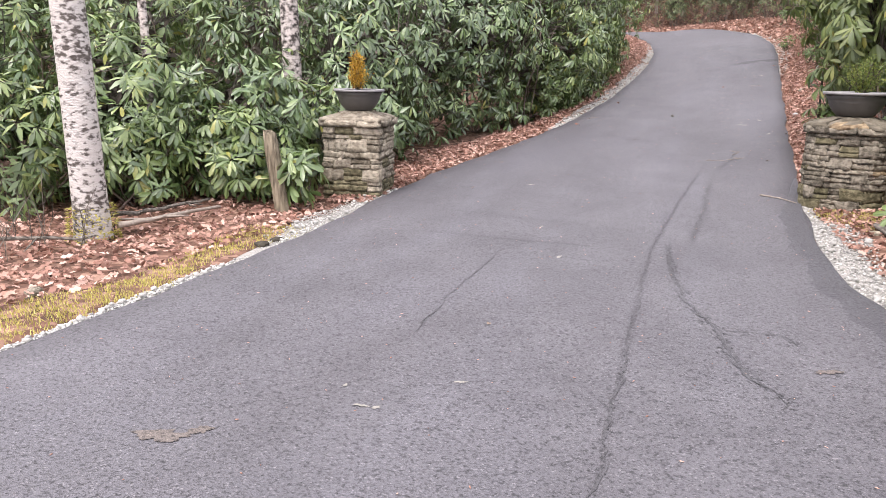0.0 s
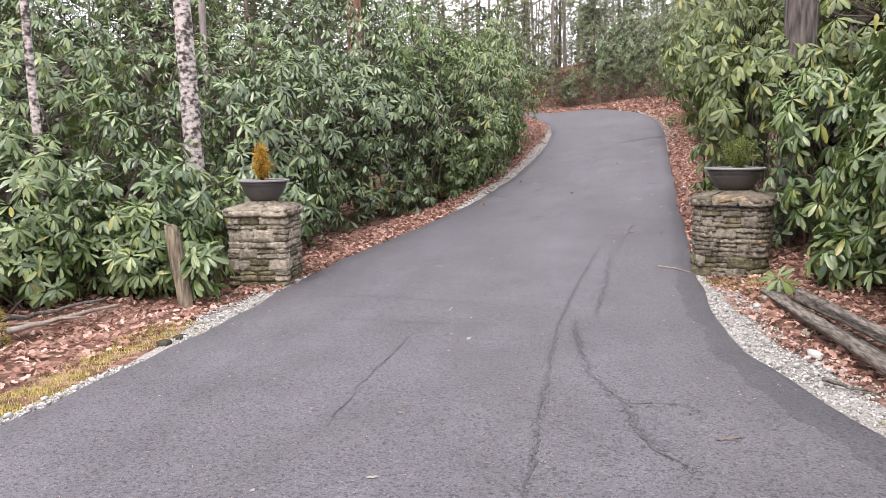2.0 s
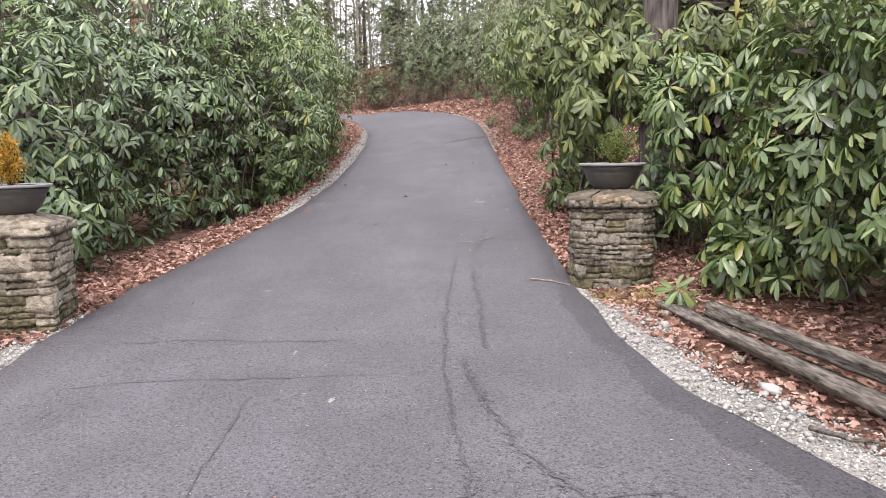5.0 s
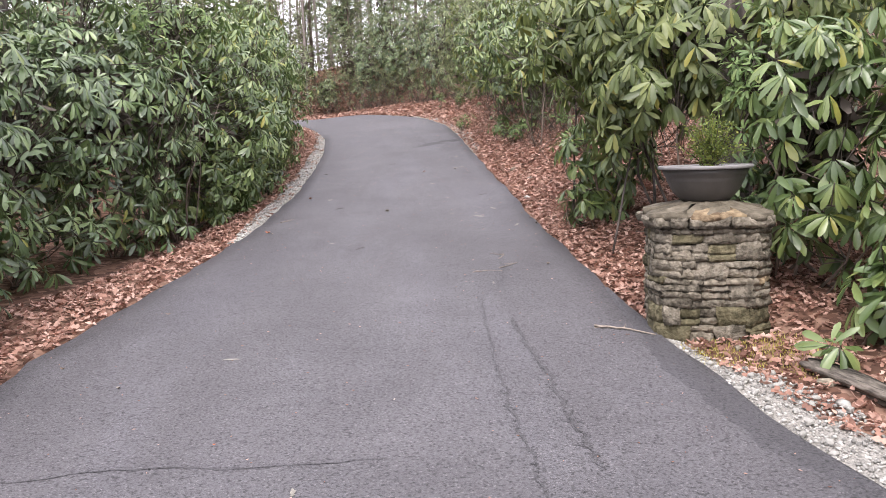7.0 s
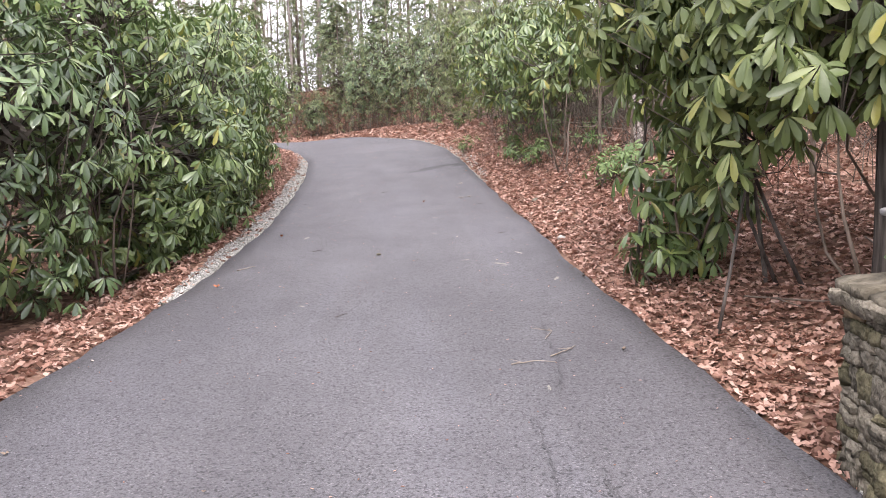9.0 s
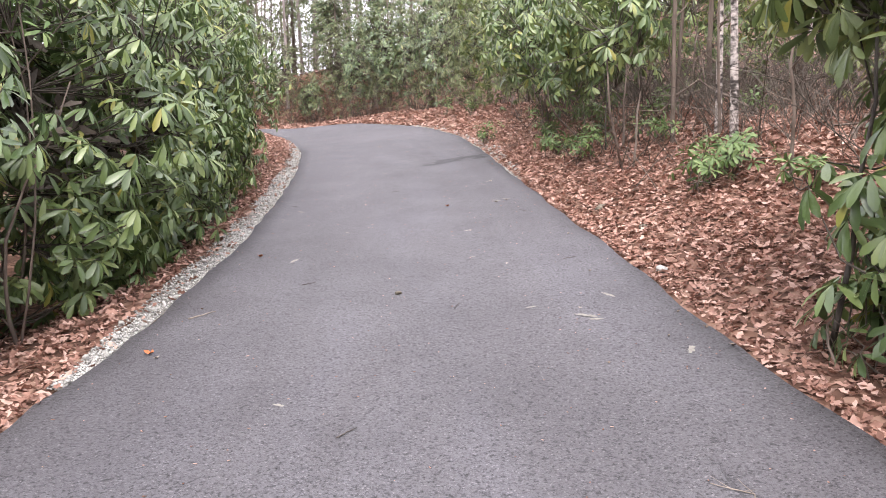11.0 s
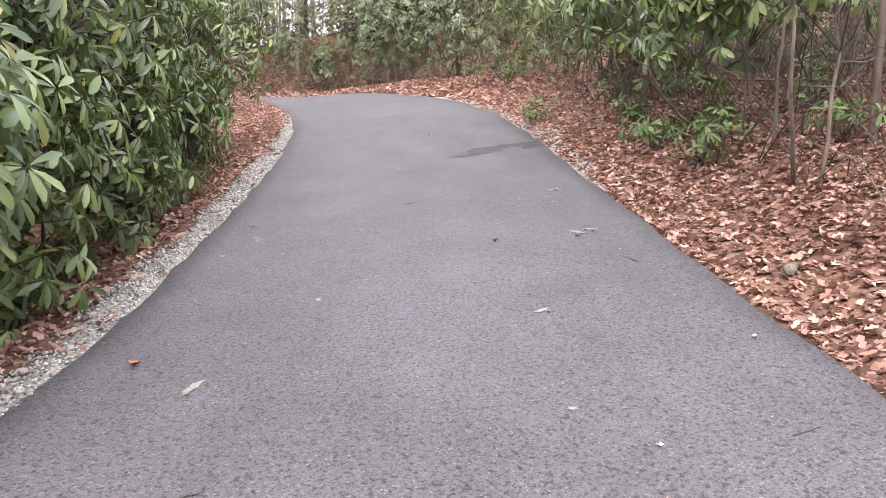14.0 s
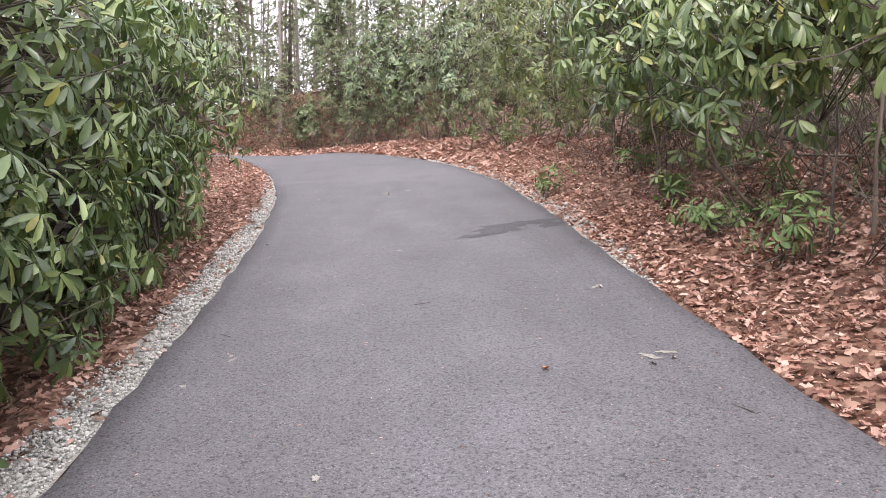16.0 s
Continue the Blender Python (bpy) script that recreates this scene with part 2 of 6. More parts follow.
M_BOWL = material("grey_planter", (0.055, 0.05, 0.047), (0.075, 0.069, 0.064), 12, 0.5, 0.08, 90, spec=0.4)
M_RIM = material("pale_planter_rim", (0.2, 0.19, 0.19), (0.27, 0.26, 0.26), 14, 0.5, 0.08, 90, spec=0.4)
M_POT_SOIL = material("potting_soil", (0.02, 0.014, 0.01), (0.06, 0.04, 0.03), 40, 0.95, 0.8, 90)
M_BOX_GOLD = material("golden_shrub_leaf", (0.42, 0.235, 0.03), (0.54, 0.34, 0.05), 20, 0.6, 0, 60, "island", (0.22, 0.19, 0.03), (0.68, 0.34, 0.04), translucent=0.25)
M_BOX_GREEN = material("green_shrub_leaf", (0.11, 0.16, 0.04), (0.2, 0.24, 0.06), 20, 0.5, 0, 60, "island", (0.06, 0.1, 0.03), (0.36, 0.36, 0.09), translucent=0.25)
M_RAIL = material("weathered_split_rail", (0.03, 0.026, 0.022), (0.23, 0.2, 0.17), 30, 0.95, 1.0, 40, stretch=(0.3, 1.5, 1.5), big=0.25, detail=9)
M_RAIL_TAN = material("tan_split_rail", (0.07, 0.052, 0.04), (0.33, 0.26, 0.195), 30, 0.95, 1.0, 40, stretch=(0.3, 1.5, 1.5), big=0.25, detail=9)
M_POST = material("split_wooden_post", (0.09, 0.072, 0.05), (0.27, 0.225, 0.16), 26, 0.95, 1.0, 30, stretch=(1.6, 1.6, 0.18), big=0.3, detail=9)
M_CHIP = material("chalky_scuff", (0.2, 0.19, 0.17), (0.34, 0.32, 0.28), 40, 0.9, 0.3, 90)
M_DRYSTICK = material("pale_dry_stick", (0.2, 0.165, 0.135), (0.36, 0.31, 0.265), 30, 0.9, 0.3, 60)
M_PAPERY = material("bleached_leaf", (0.22, 0.17, 0.135), (0.38, 0.31, 0.255), 30, 0.85, 0.2, 90, "object", (0.12, 0.08, 0.055), (0.5, 0.45, 0.4))
M_RUST_STAIN = asphalt_material("ochre_scuffed_asphalt", (0.115, 0.096, 0.086), (0.148, 0.124, 0.11), 1.7)
M_REDLEAF = material("russet_leaf", (0.4, 0.12, 0.05), (0.55, 0.22, 0.1), 30, 0.8, 0.2, 90)


# ---- mesh helpers ----
def mesh_np(name, verts, polys, mat):
    """A mesh from a vertex array and face arrays that all have 3 or 4 corners."""
    me = bpy.data.meshes.new(name)
    verts = np.asarray(verts, np.float32)
    me.vertices.add(len(verts))
    me.vertices.foreach_set("co", verts.ravel())
    loops = np.concatenate([np.asarray(p, np.int32).ravel() for p in polys])
    sizes = np.concatenate([np.full(len(p), np.asarray(p).shape[1], np.int32) for p in polys])
    me.loops.add(len(loops))
    me.loops.foreach_set("vertex_index", loops)
    me.polygons.add(len(sizes))
    me.polygons.foreach_set("loop_start", np.concatenate([[0], np.cumsum(sizes)[:-1]]).astype(np.int32))
    me.update(calc_edges=True)
    me.materials.append(mat)
    return me


def smooth(me):
    me.polygons.foreach_set("use_smooth", np.ones(len(me.polygons), bool))
    return me


def child(name, me, parent, label=""):
    ob = new(name, me)
    ob.parent = parent
    if label:
        ob["label"] = label
    return ob


def part(name, bm, mat, parent, label="", soft=False):
    me = bpy.data.meshes.new(name)
    bm.to_mesh(me)
    bm.free()
    me.materials.append(mat)
    if soft:
        smooth(me)
    return child(name, me, parent, label)


class Soup:
    """Gathers vertices and faces of many pieces for one mesh."""

    def __init__(self):
        self.v, self.t, self.q, self.n = [], [], [], 0

    def add(self, v, tris=None, quads=None):
        v = np.asarray(v, float).reshape(-1, 3)
        self.v.append(v)
        if tris is not None and len(tris):
            self.t.append(np.asarray(tris) + self.n)
        if quads is not None and len(quads):
            self.q.append(np.asarray(quads) + self.n)
        self.n += len(v)

    def many(self, template, tris, quads, rots, scales, places):
        """Copies of a template: rots (n,3,3), scales (n,) or (n,3), places (n,3)."""
        n, k = len(places), len(template)
        scales = np.asarray(scales, float)
        if scales.ndim == 1:
            scales = np.repeat(scales[:, None], 3, 1)
        v = np.einsum("nij,nkj->nki", rots, template[None] * scales[:, None, :]) + np.asarray(places)[:, None, :]
        off = self.n + (np.arange(n) * k)[:, None, None]
        self.v.append(v.reshape(-1, 3))
        if tris is not None:
            self.t.append((np.asarray(tris)[None] + off).reshape(-1, 3))
        if quads is not None:
            self.q.append((np.asarray(quads)[None] + off).reshape(-1, 4))
        self.n += n * k

    def tube(self, pts, radii, sides=6, cap=True):
        pts = np.asarray(pts, float)
        d = np.gradient(pts, axis=0)
        d /= np.linalg.norm(d, axis=1)[:, None] + 1e-9
        ref = np.where(np.abs(d[:, 2:3]) > 0.9, [[1.0, 0, 0]], [[0, 0, 1.0]])
        a = np.cross(d, ref)
        a /= np.linalg.norm(a, axis=1)[:, None] + 1e-9
        b = np.cross(d, a)
        # keep the ring from flipping along the tube
        for i in range(1, len(a)):
            u = a[i - 1] - d[i] * (a[i - 1] @ d[i])
            u /= np.linalg.norm(u) + 1e-9
            a[i], b[i] = u, np.cross(d[i], u)
        ang = np.linspace(0, 2 * np.pi, sides, endpoint=False)
        radii = np.broadcast_to(np.asarray(radii, float), (len(pts),))
        ring = pts[:, None] + radii[:, None, None] * (np.cos(ang)[None, :, None] * a[:, None] + np.sin(ang)[None, :, None] * b[:, None])
        i = np.arange(len(pts) - 1)[:, None] * sides
        j = np.arange(sides)[None]
        k = (j + 1) % sides
        quads = np.stack([i + j, i + k, i + sides + k, i + sides + j], -1).reshape(-1, 4)
        v = ring.reshape(-1, 3)
        tris = None
        if cap:
            e = len(v)
            v = np.vstack([v, pts[0], pts[-1]])
            o = (len(pts) - 1) * sides
            jj = np.arange(sides)
            kk = (jj + 1) % sides
            tris = np.vstack([np.stack([kk, jj, np.full(sides, e)], -1), np.stack([o + jj, o + kk, np.full(sides, e + 1)], -1)])
        self.add(v, tris, quads)

    def mesh(self, name, mat, soft=False):
        polys = []
        if self.t:
            polys.append(np.vstack(self.t))
        if self.q:
            polys.append(np.vstack(self.q))
        me = mesh_np(name, np.vstack(self.v), polys, mat)
        return smooth(me) if soft else me


def frames_from(forward, up):
    """Rotation matrices whose x column is forward and z column leans to up."""
    f = forward / (np.linalg.norm(forward, axis=1)[:, None] + 1e-9)
    y = np.cross(up, f)
    y /= np.linalg.norm(y, axis=1)[:, None] + 1e-9
    z = np.cross(f, y)
    return np.stack([f, y, z], -1)


def wavy(x, y, s=1.0, seed=0.0):
    """Cheap smooth noise for arrays, about -1 to 1."""
    x, y = np.asarray(x, float) * s, np.asarray(y, float) * s
    return (np.sin(1.3 * x + 2.1 * y + seed) + np.sin(2.7 * x - 1.7 * y + 1.9 + seed * 2) + np.sin(-0.8 * x + 3.3 * y + 4.1 + seed * 3) * 0.7 + np.sin(5.1 * x + 4.3 * y + seed) * 0.4) / 3.1


# ---- the lie of the land ----
LEFT_Y = [-40, 0, 3, 5, 7, 8.5, 9.5, 11, 13, 16, 20, 22, 24.5, 28, 31, 34, 36, 37.6, 39.3, 40.9, 42, 42.7, 43.2]
LEFT_X = [-3.4, -3.4, -3.43, -3.48, -3.62, -3.66, -3.53, -3.3, -3.0, -2.77, -2.75, -2.79, -2.96, -3.5, -4.1, -4.9, -5.65, -6.6, -8.2, -10.8, -14, -18, -26]
RIGHT_Y = [-40, -2, 0, 2, 3.5, 4.3, 4.95, 5.6, 6.5, 8, 10, 13, 16, 19, 22, 24.5, 27, 29, 31, 33, 36.2, 38.6, 41.3, 43.8, 45.6, 46.6, 47.2]
RIGHT_X = [7, 5.2, 3.6, 2.2, 1.5, 1.22, 1.0, 0.8, 0.67, 0.6, 0.6, 0.56, 0.54, 0.53, 0.52, 0.42, 0.2, 0.0, -0.4, -0.95, -1.95, -3.2, -5.2, -8.2, -12, -17, -26]
LIFT_Y = [-60, -5, 0, 4, 7, 9, 11, 13, 15, 18, 21, 25, 30, 38, 44, 60, 140, 600]
LIFT_Z = [0.3, 0.03, 0.0, -0.04, 0.02, 0.165, 0.34, 0.57, 0.835, 1.205, 1.63, 2.2, 2.72, 3.56, 3.8, 5.0, 14, 40]
BANK_Y, BANK = [7, 11, 15, 20, 30], [0.0, 0.02, 0.061, 0.088, 0.083]
_yy = np.arange(-60, 600, 0.25)
_zz = np.interp(_yy, LIFT_Y, LIFT_Z)
_zz = np.convolve(np.pad(_zz, 6, mode="edge"), np.ones(13) / 13, "valid")


def edge_left(y):
    return np.interp(y, LEFT_Y, LEFT_X)


def edge_right(y):
    return np.interp(y, RIGHT_Y, RIGHT_X)


def road_z(x, y):
    return np.interp(y, _yy, _zz) + np.interp(y, BANK_Y, BANK) * (np.clip(x, -4.5, 1.5) + 1)


def land_z(x, y):
    """The ground beside the drive: a shallow ditch on the downhill side and a leafy bank on the uphill side."""
    x, y = np.asarray(x, float), np.asarray(y, float)
    xl, xr = edge_left(y), edge_right(y)
    dl, dr = np.maximum(xl - x, 0), np.maximum(x - xr, 0)
    z = road_z(x, y)
    ditch = np.interp(y, [8, 12, 16, 30, 36], [0.02, 0.12, 0.28, 0.3, 0.1])
    s = np.clip((dl - 0.35) / 0.9, 0, 1)
    # the outer rise on both sides is added to close bright sky gaps
    z = z - ditch * s * s * (3 - 2 * s) + 0.05 * np.clip(dl - 2.5, 0, 40) + 0.14 * np.clip(dl - 9, 0, 60)
    steep = np.interp(y, [-5, 7, 9.5, 12, 16, 20, 24, 30, 36, 42], [0.03, 0.03, 0.14, 0.26, 0.36, 0.34, 0.26, 0.18, 0.12, 0.1])
    z = z + steep * (np.clip(dr - 0.12, 0, 2.2) + 0.22 * np.clip(dr - 2.32, 0, 14)) + 0.16 * np.clip(dr - 7, 0, 60)
    out = np.clip((dl + dr) / 0.6, 0, 1)
    z = z + out * (0.035 * wavy(x, y, 1.3) + 0.02 * wavy(x, y, 4.1, 2))
    inside = (dl + dr) <= 0
    return np.where(inside, z - 0.12, z - 0.025)


def seat(x, y):
    return float(land_z(x, y))


# ---- ground ----
def spaced(lo, hi, step, far, grow=1.25):
    a = list(np.arange(lo, hi + 1e-6, step))
    s, v = step, hi
    while v < far:
        s *= grow
        v += s
        a.append(v)
    s, v, b = step, lo, []
    while v > -far:
        s *= grow
        v -= s
        b.append(v)
    return np.array(b[::-1] + a)


gx, gy = spaced(-8, 8, 0.2, 500), spaced(-3, 46, 0.2, 520)
GX, GY = np.meshgrid(gx, gy)
GZ = land_z(GX, GY)
nx = len(gx)
ii, jj = np.meshgrid(np.arange(nx - 1), np.arange(len(gy) - 1))
a0 = (jj * nx + ii).ravel()
ground = new("ground", smooth(mesh_np("ground", np.stack([GX, GY, GZ], -1).reshape(-1, 3), [np.stack([a0, a0 + 1, a0 + nx + 1, a0 + nx], -1)], M_SOIL)))
tagged(ground, "forest floor of brown leaf mould beside the drive", "ground", kind="structure")


# ---- the drive ----
def build_drive():
    t = np.concatenate([np.arange(-30, 34, 0.25)])
    pairs = [((edge_left(y), y), (edge_right(y), y)) for y in t]
    bend = [((-4.9, 34), (-1.23, 34)), ((-5.6, 36), (-1.9, 36.1)), ((-6.6, 37.6), (-3.2, 38.6)), ((-8.2, 39.3), (-5.2, 41.3)), ((-10.8, 40.9), (-8.2, 43.8)), ((-14, 42), (-12, 45.6)), ((-18, 42.7), (-17, 46.6)), ((-26, 43.2), (-26, 47.2))]
    for (l0, r0), (l1, r1) in zip(bend, bend[1:]):
        for s in np.linspace(0, 1, 6, endpoint=False):
            pairs.append((tuple(np.array(l0) * (1 - s) + np.array(l1) * s), tuple(np.array(r0) * (1 - s) + np.array(r1) * s)))
    pairs.append(bend[-1])
    cols = 17
    rows = []
    for i, (l, r) in enumerate(pairs):
        l, r = np.array(l, float), np.array(r, float)
        wob = 0.018 * math.sin(i * 1.7) + 0.012 * math.sin(i * 0.61 + 2) + 0.008 * math.sin(i * 3.3)
        l[0] += wob
        r[0] += 0.016 * math.sin(i * 1.3 + 1) + 0.012 * math.sin(i * 0.47)
        u = np.linspace(0, 1, cols)[:, None]
        p = l * (1 - u) + r * u
        z = road_z(p[:, 0], p[:, 1]) + 0.004 * wavy(p[:, 0], p[:, 1], 1.1)
        top = np.column_stack([p, z])
        lo0, lo1 = top[0].copy(), top[-1].copy()
        lo0 += ((l - r)[0] * 0.006, 0, -0.09)
        lo1 += ((r - l)[0] * 0.006, 0, -0.09)
        rows.append(np.vstack([lo0, top, lo1]))
    n = cols + 2
    i, j = np.meshgrid(np.arange(len(rows) - 1), np.arange(n - 1), indexing="ij")
    a = (i * n + j).ravel()
    me = mesh_np("road", np.vstack(rows), [np.stack([a, a + 1, a + n + 1, a + n], -1)], M_ASPHALT)
    return tagged(new("road", me), "grey asphalt driveway with fine cracks curving uphill", "driveway", kind="structure")


road = build_drive()


def on_road(x, y, up=0.0):
    return (x, y, float(road_z(x, y) + 0.004 * wavy(x, y, 1.1)) + up)


def crack(points, width, seed, name="crack", mat=None):
    """A ragged dark line of sealer or a hairline crack laid on the asphalt."""
    rnd = random.Random(seed)
    fine = []
    for (x0, y0), (x1, y1) in zip(points, points[1:]):
        k = max(2, int(math.hypot(x1 - x0, y1 - y0) / 0.06))
        fine += [(x0 + (x1 - x0) * i / k, y0 + (y1 - y0) * i / k) for i in range(k)]
    fine.append(points[-1])
    v, q = [], []
    for i, (x, y) in enumerate(fine):
        x0, y0 = fine[max(0, i - 1)]
        x1, y1 = fine[min(len(fine) - 1, i + 1)]
        d = math.hypot(x1 - x0, y1 - y0) + 1e-6
        nx_, ny_ = -(y1 - y0) / d, (x1 - x0) / d
        taper = min(1, 0.25 + min(i, len(fine) - 1 - i) / 6)
        w = width * taper * rnd.uniform(0.3, 1.2) if width < 0.1 else width * taper
        o = rnd.uniform(-0.8, 0.8) * width + 0.01 * math.sin(i * 0.37 + seed) + 0.007 * math.sin(i * 0.93 + 2 * seed) if width < 0.1 else 0.02 * math.sin(i * 0.4)
        for s in (-0.5, 0.5):
            v.append(on_road(x + nx_ * (o + s * w), y + ny_ * (o + s * w), 0.004))
        if i:
            q.append((2 * i - 2, 2 * i, 2 * i + 1, 2 * i - 1))
    # crumbled flecks along both lips
    for x, y in fine:
        for _ in range(5):
            fx, fy = x + rnd.gauss(0, width * 0.85), y + rnd.gauss(0, 0.05)
            a, r = rnd.uniform(0, 3.14), rnd.uniform(0.15, 0.5) * width
            c, s_ = r * math.cos(a), r * math.sin(a)
            o = len(v)
            v += [on_road(fx + c * 1.6, fy + s_ * 1.6, 0.003), on_road(fx - s_ * 0.6, fy + c * 0.6, 0.003), on_road(fx - c * 1.5, fy - s_ * 1.5, 0.003), on_road(fx + s_ * 0.7, fy - c * 0.7, 0.003)]
            q.append((o, o + 1, o + 2, o + 3))
    return child(name, mesh_np(name, v, [q], mat or M_SEAL), road)


def edge_patch(y0, y1, seed):
    """A darker damp strip of patched asphalt along the uphill edge, its inner border ragged and feathered down."""
    ys = np.arange(y0, y1, 0.05)
    wide = np.interp(ys, [3, 4.5, 6, 7.2, 8.5, 9.6], [0.34, 0.3, 0.22, 0.24, 0.14, 0.03]) * (1 + 0.25 * wavy(ys, ys * 0, 2.1, seed) + 0.16 * wavy(ys, ys * 0, 9.0, seed + 1))
    rows = []
    for f, up in ((-1.0, -0.002), (-0.95, 0.003), (-0.5, 0.0035), (-0.08, 0.0035)):
        x = edge_right(ys) + f * wide
        rows.append(np.column_stack([x, ys, road_z(x, ys) + 0.004 * wavy(x, ys, 1.1) + up]))
    g = np.stack(rows, 1)
    i, j = np.meshgrid(np.arange(len(ys) - 1), np.arange(3), indexing="ij")
    k = (i * 4 + j).ravel()
    return child("edge_patch", mesh_np("edge_patch", g.reshape(-1, 3), [np.stack([k, k + 1, k + 5, k + 4], -1)], M_PATCH), road)


for k, (w, pts) in enumerate([
    (0.018, [(-0.6, 8.0), (-0.63, 6.44), (-0.61, 5.6), (-0.55, 4.85), (-0.48, 3.85), (-0.42, 3.1), (-0.36, 2.2), (-0.4, 1.2)]),
    (0.024, [(-0.35, 8.9), (-0.32, 7.8), (-0.35, 6.5)]),
    (0.026, [(-0.52, 6.26), (-0.34, 5.16), (-0.25, 4.81), (-0.04, 4.34), (0.04, 3.97), (0.19, 3.63), (0.31, 3.43)]),
    (0.008, [(-3.17, 6.73), (-2.5, 6.8), (-2.09, 6.75), (-1.24, 6.73)]),
    (0.008, [(-3.06, 5.78), (-2.5, 5.9), (-2.09, 5.94), (-0.86, 5.98)]),
    (0.01, [(-1.76, 5.55), (-1.7, 4.28), (-1.62, 3.57)]),
    (0.012, [(-0.5, 9.6), (-0.55, 8.6), (-0.6, 8.0)]),
    (0.02, [(-0.04, 4.34), (0.3, 4.4), (0.42, 4.2)]),
    (0.015, [(-0.1, 11.2), (-0.16, 10.4), (-0.3, 9.8)]),
]):
    crack(pts, w, k)


STAINS = [(-2.04, 2.05, 0.1, 0.05), (0.51, 3.93, 0.06, 0.03), (-1.93, 2.15, 0.05, 0.03)]


def blotch(cx, cy, rx, ry, seed, mat, name="stain", up=0.005, turn=0.0):
    rnd = random.Random(seed)
    n = 22
    ph = [rnd.uniform(0, 6.3) for _ in range(4)]
    v = [on_road(cx, cy, up)]
    for i in range(n):
        a = 2 * math.pi * i / n
        r = 1 + 0.25 * math.sin(2 * a + ph[0]) + 0.2 * math.sin(5 * a + ph[1]) + 0.15 * math.sin(9 * a + ph[2])
        x, y = rx * r * math.cos(a), ry * r * math.sin(a)
        v.append(on_road(cx + x * math.cos(turn) - y * math.sin(turn), cy + x * math.sin(turn) + y * math.cos(turn), up))
    t = [(0, i + 1, (i + 1) % n + 1) for i in range(n)]
    return child(name, mesh_np(name, v, [t], mat), road)


for k, (x, y, rx, ry) in enumerate([(-0.2, 20.85, 0.3, 0.2), (0.12, 21.05, 0.32, 0.16), (0.36, 20.85, 0.14, 0.12), (-0.5, 20.6, 0.12, 0.1)]):
    blotch(x, y, rx, ry, k, M_DAMP, "stain", 0.0025 + 0.0005 * k)
edge_patch(2.6, 9.6, 31)
for k, (x, y, rx, ry) in enumerate(STAINS):
    blotch(x, y, rx, ry, 50 + k, M_RUST_STAIN, "stain", 0.004, 0.5)
for k, (x, y, r) in enumerate([(-2.29, 8.32, 0.045), (-1.14, 3.05, 0.03), (-1.27, 5.55, 0.04), (-1.66, 6.48, 0.03), (0.01, 17.06, 0.06), (0.12, 17.1, 0.05), (-0.52, 15.63, 0.04), (-2.14, 15.05, 0.06), (-1.71, 16.07, 0.03), (-1.0, 24.3, 0.07), (-1.35, 24.1, 0.05), (-0.4, 13.2, 0.035), (0.3, 12.3, 0.05), (-0.33, 9.9, 0.03), (-2.5, 17.2, 0.03), (-1.9, 12.0, 0.03), (-1.45, 2.63, 0.03), (-1.38, 2.64, 0.025), (-1.62, 2.79, 0.02), (0.16, 13.32, 0.05), (-0.1, 12.96, 0.06), (-0.06, 12.88, 0.04), (0.14, 18.49, 0.05), (-2.31, 17.56, 0.035), (-2.33, 17.63, 0.025), (-1.25, 20.2, 0.03), (-0.6, 14.6, 0.025)]):
    blotch(x, y, r, r * 0.4, 60 + k, M_CHIP, "scuff", 0.004, 0.6 * k)


# ---- loose pieces: stones, litter, moss ----
def rock_template(rnd, n=4):
    """A small angular stone from two jittered rings and two poles."""
    v = [(0, 0, -0.5)]
    for z in (-0.22, 0.24):
        for i in range(n):
            a = 2 * math.pi * (i + rnd.uniform(-0.2, 0.2)) / n + (0.5 if z > 0 else 0)
            r = rnd.uniform(0.32, 0.62)
            v.append((r * math.cos(a), r * math.sin(a) * 0.85, z + rnd.uniform(-0.1, 0.1)))
    v.append((rnd.uniform(-0.1, 0.1), rnd.uniform(-0.1, 0.1), 0.45))
    t = []
    for i in range(n):
        k = (i + 1) % n
        t += [(0, 1 + k, 1 + i), (1 + i, 1 + k, 1 + n + i), (1 + k, 1 + n + k, 1 + n + i), (1 + n + i, 1 + n + k, 2 * n + 1)]
    return np.array(v), np.array(t)


def random_rots(rng, n):
    f = rng.normal(size=(n, 3))
    return frames_from(f, rng.normal(size=(n, 3)))


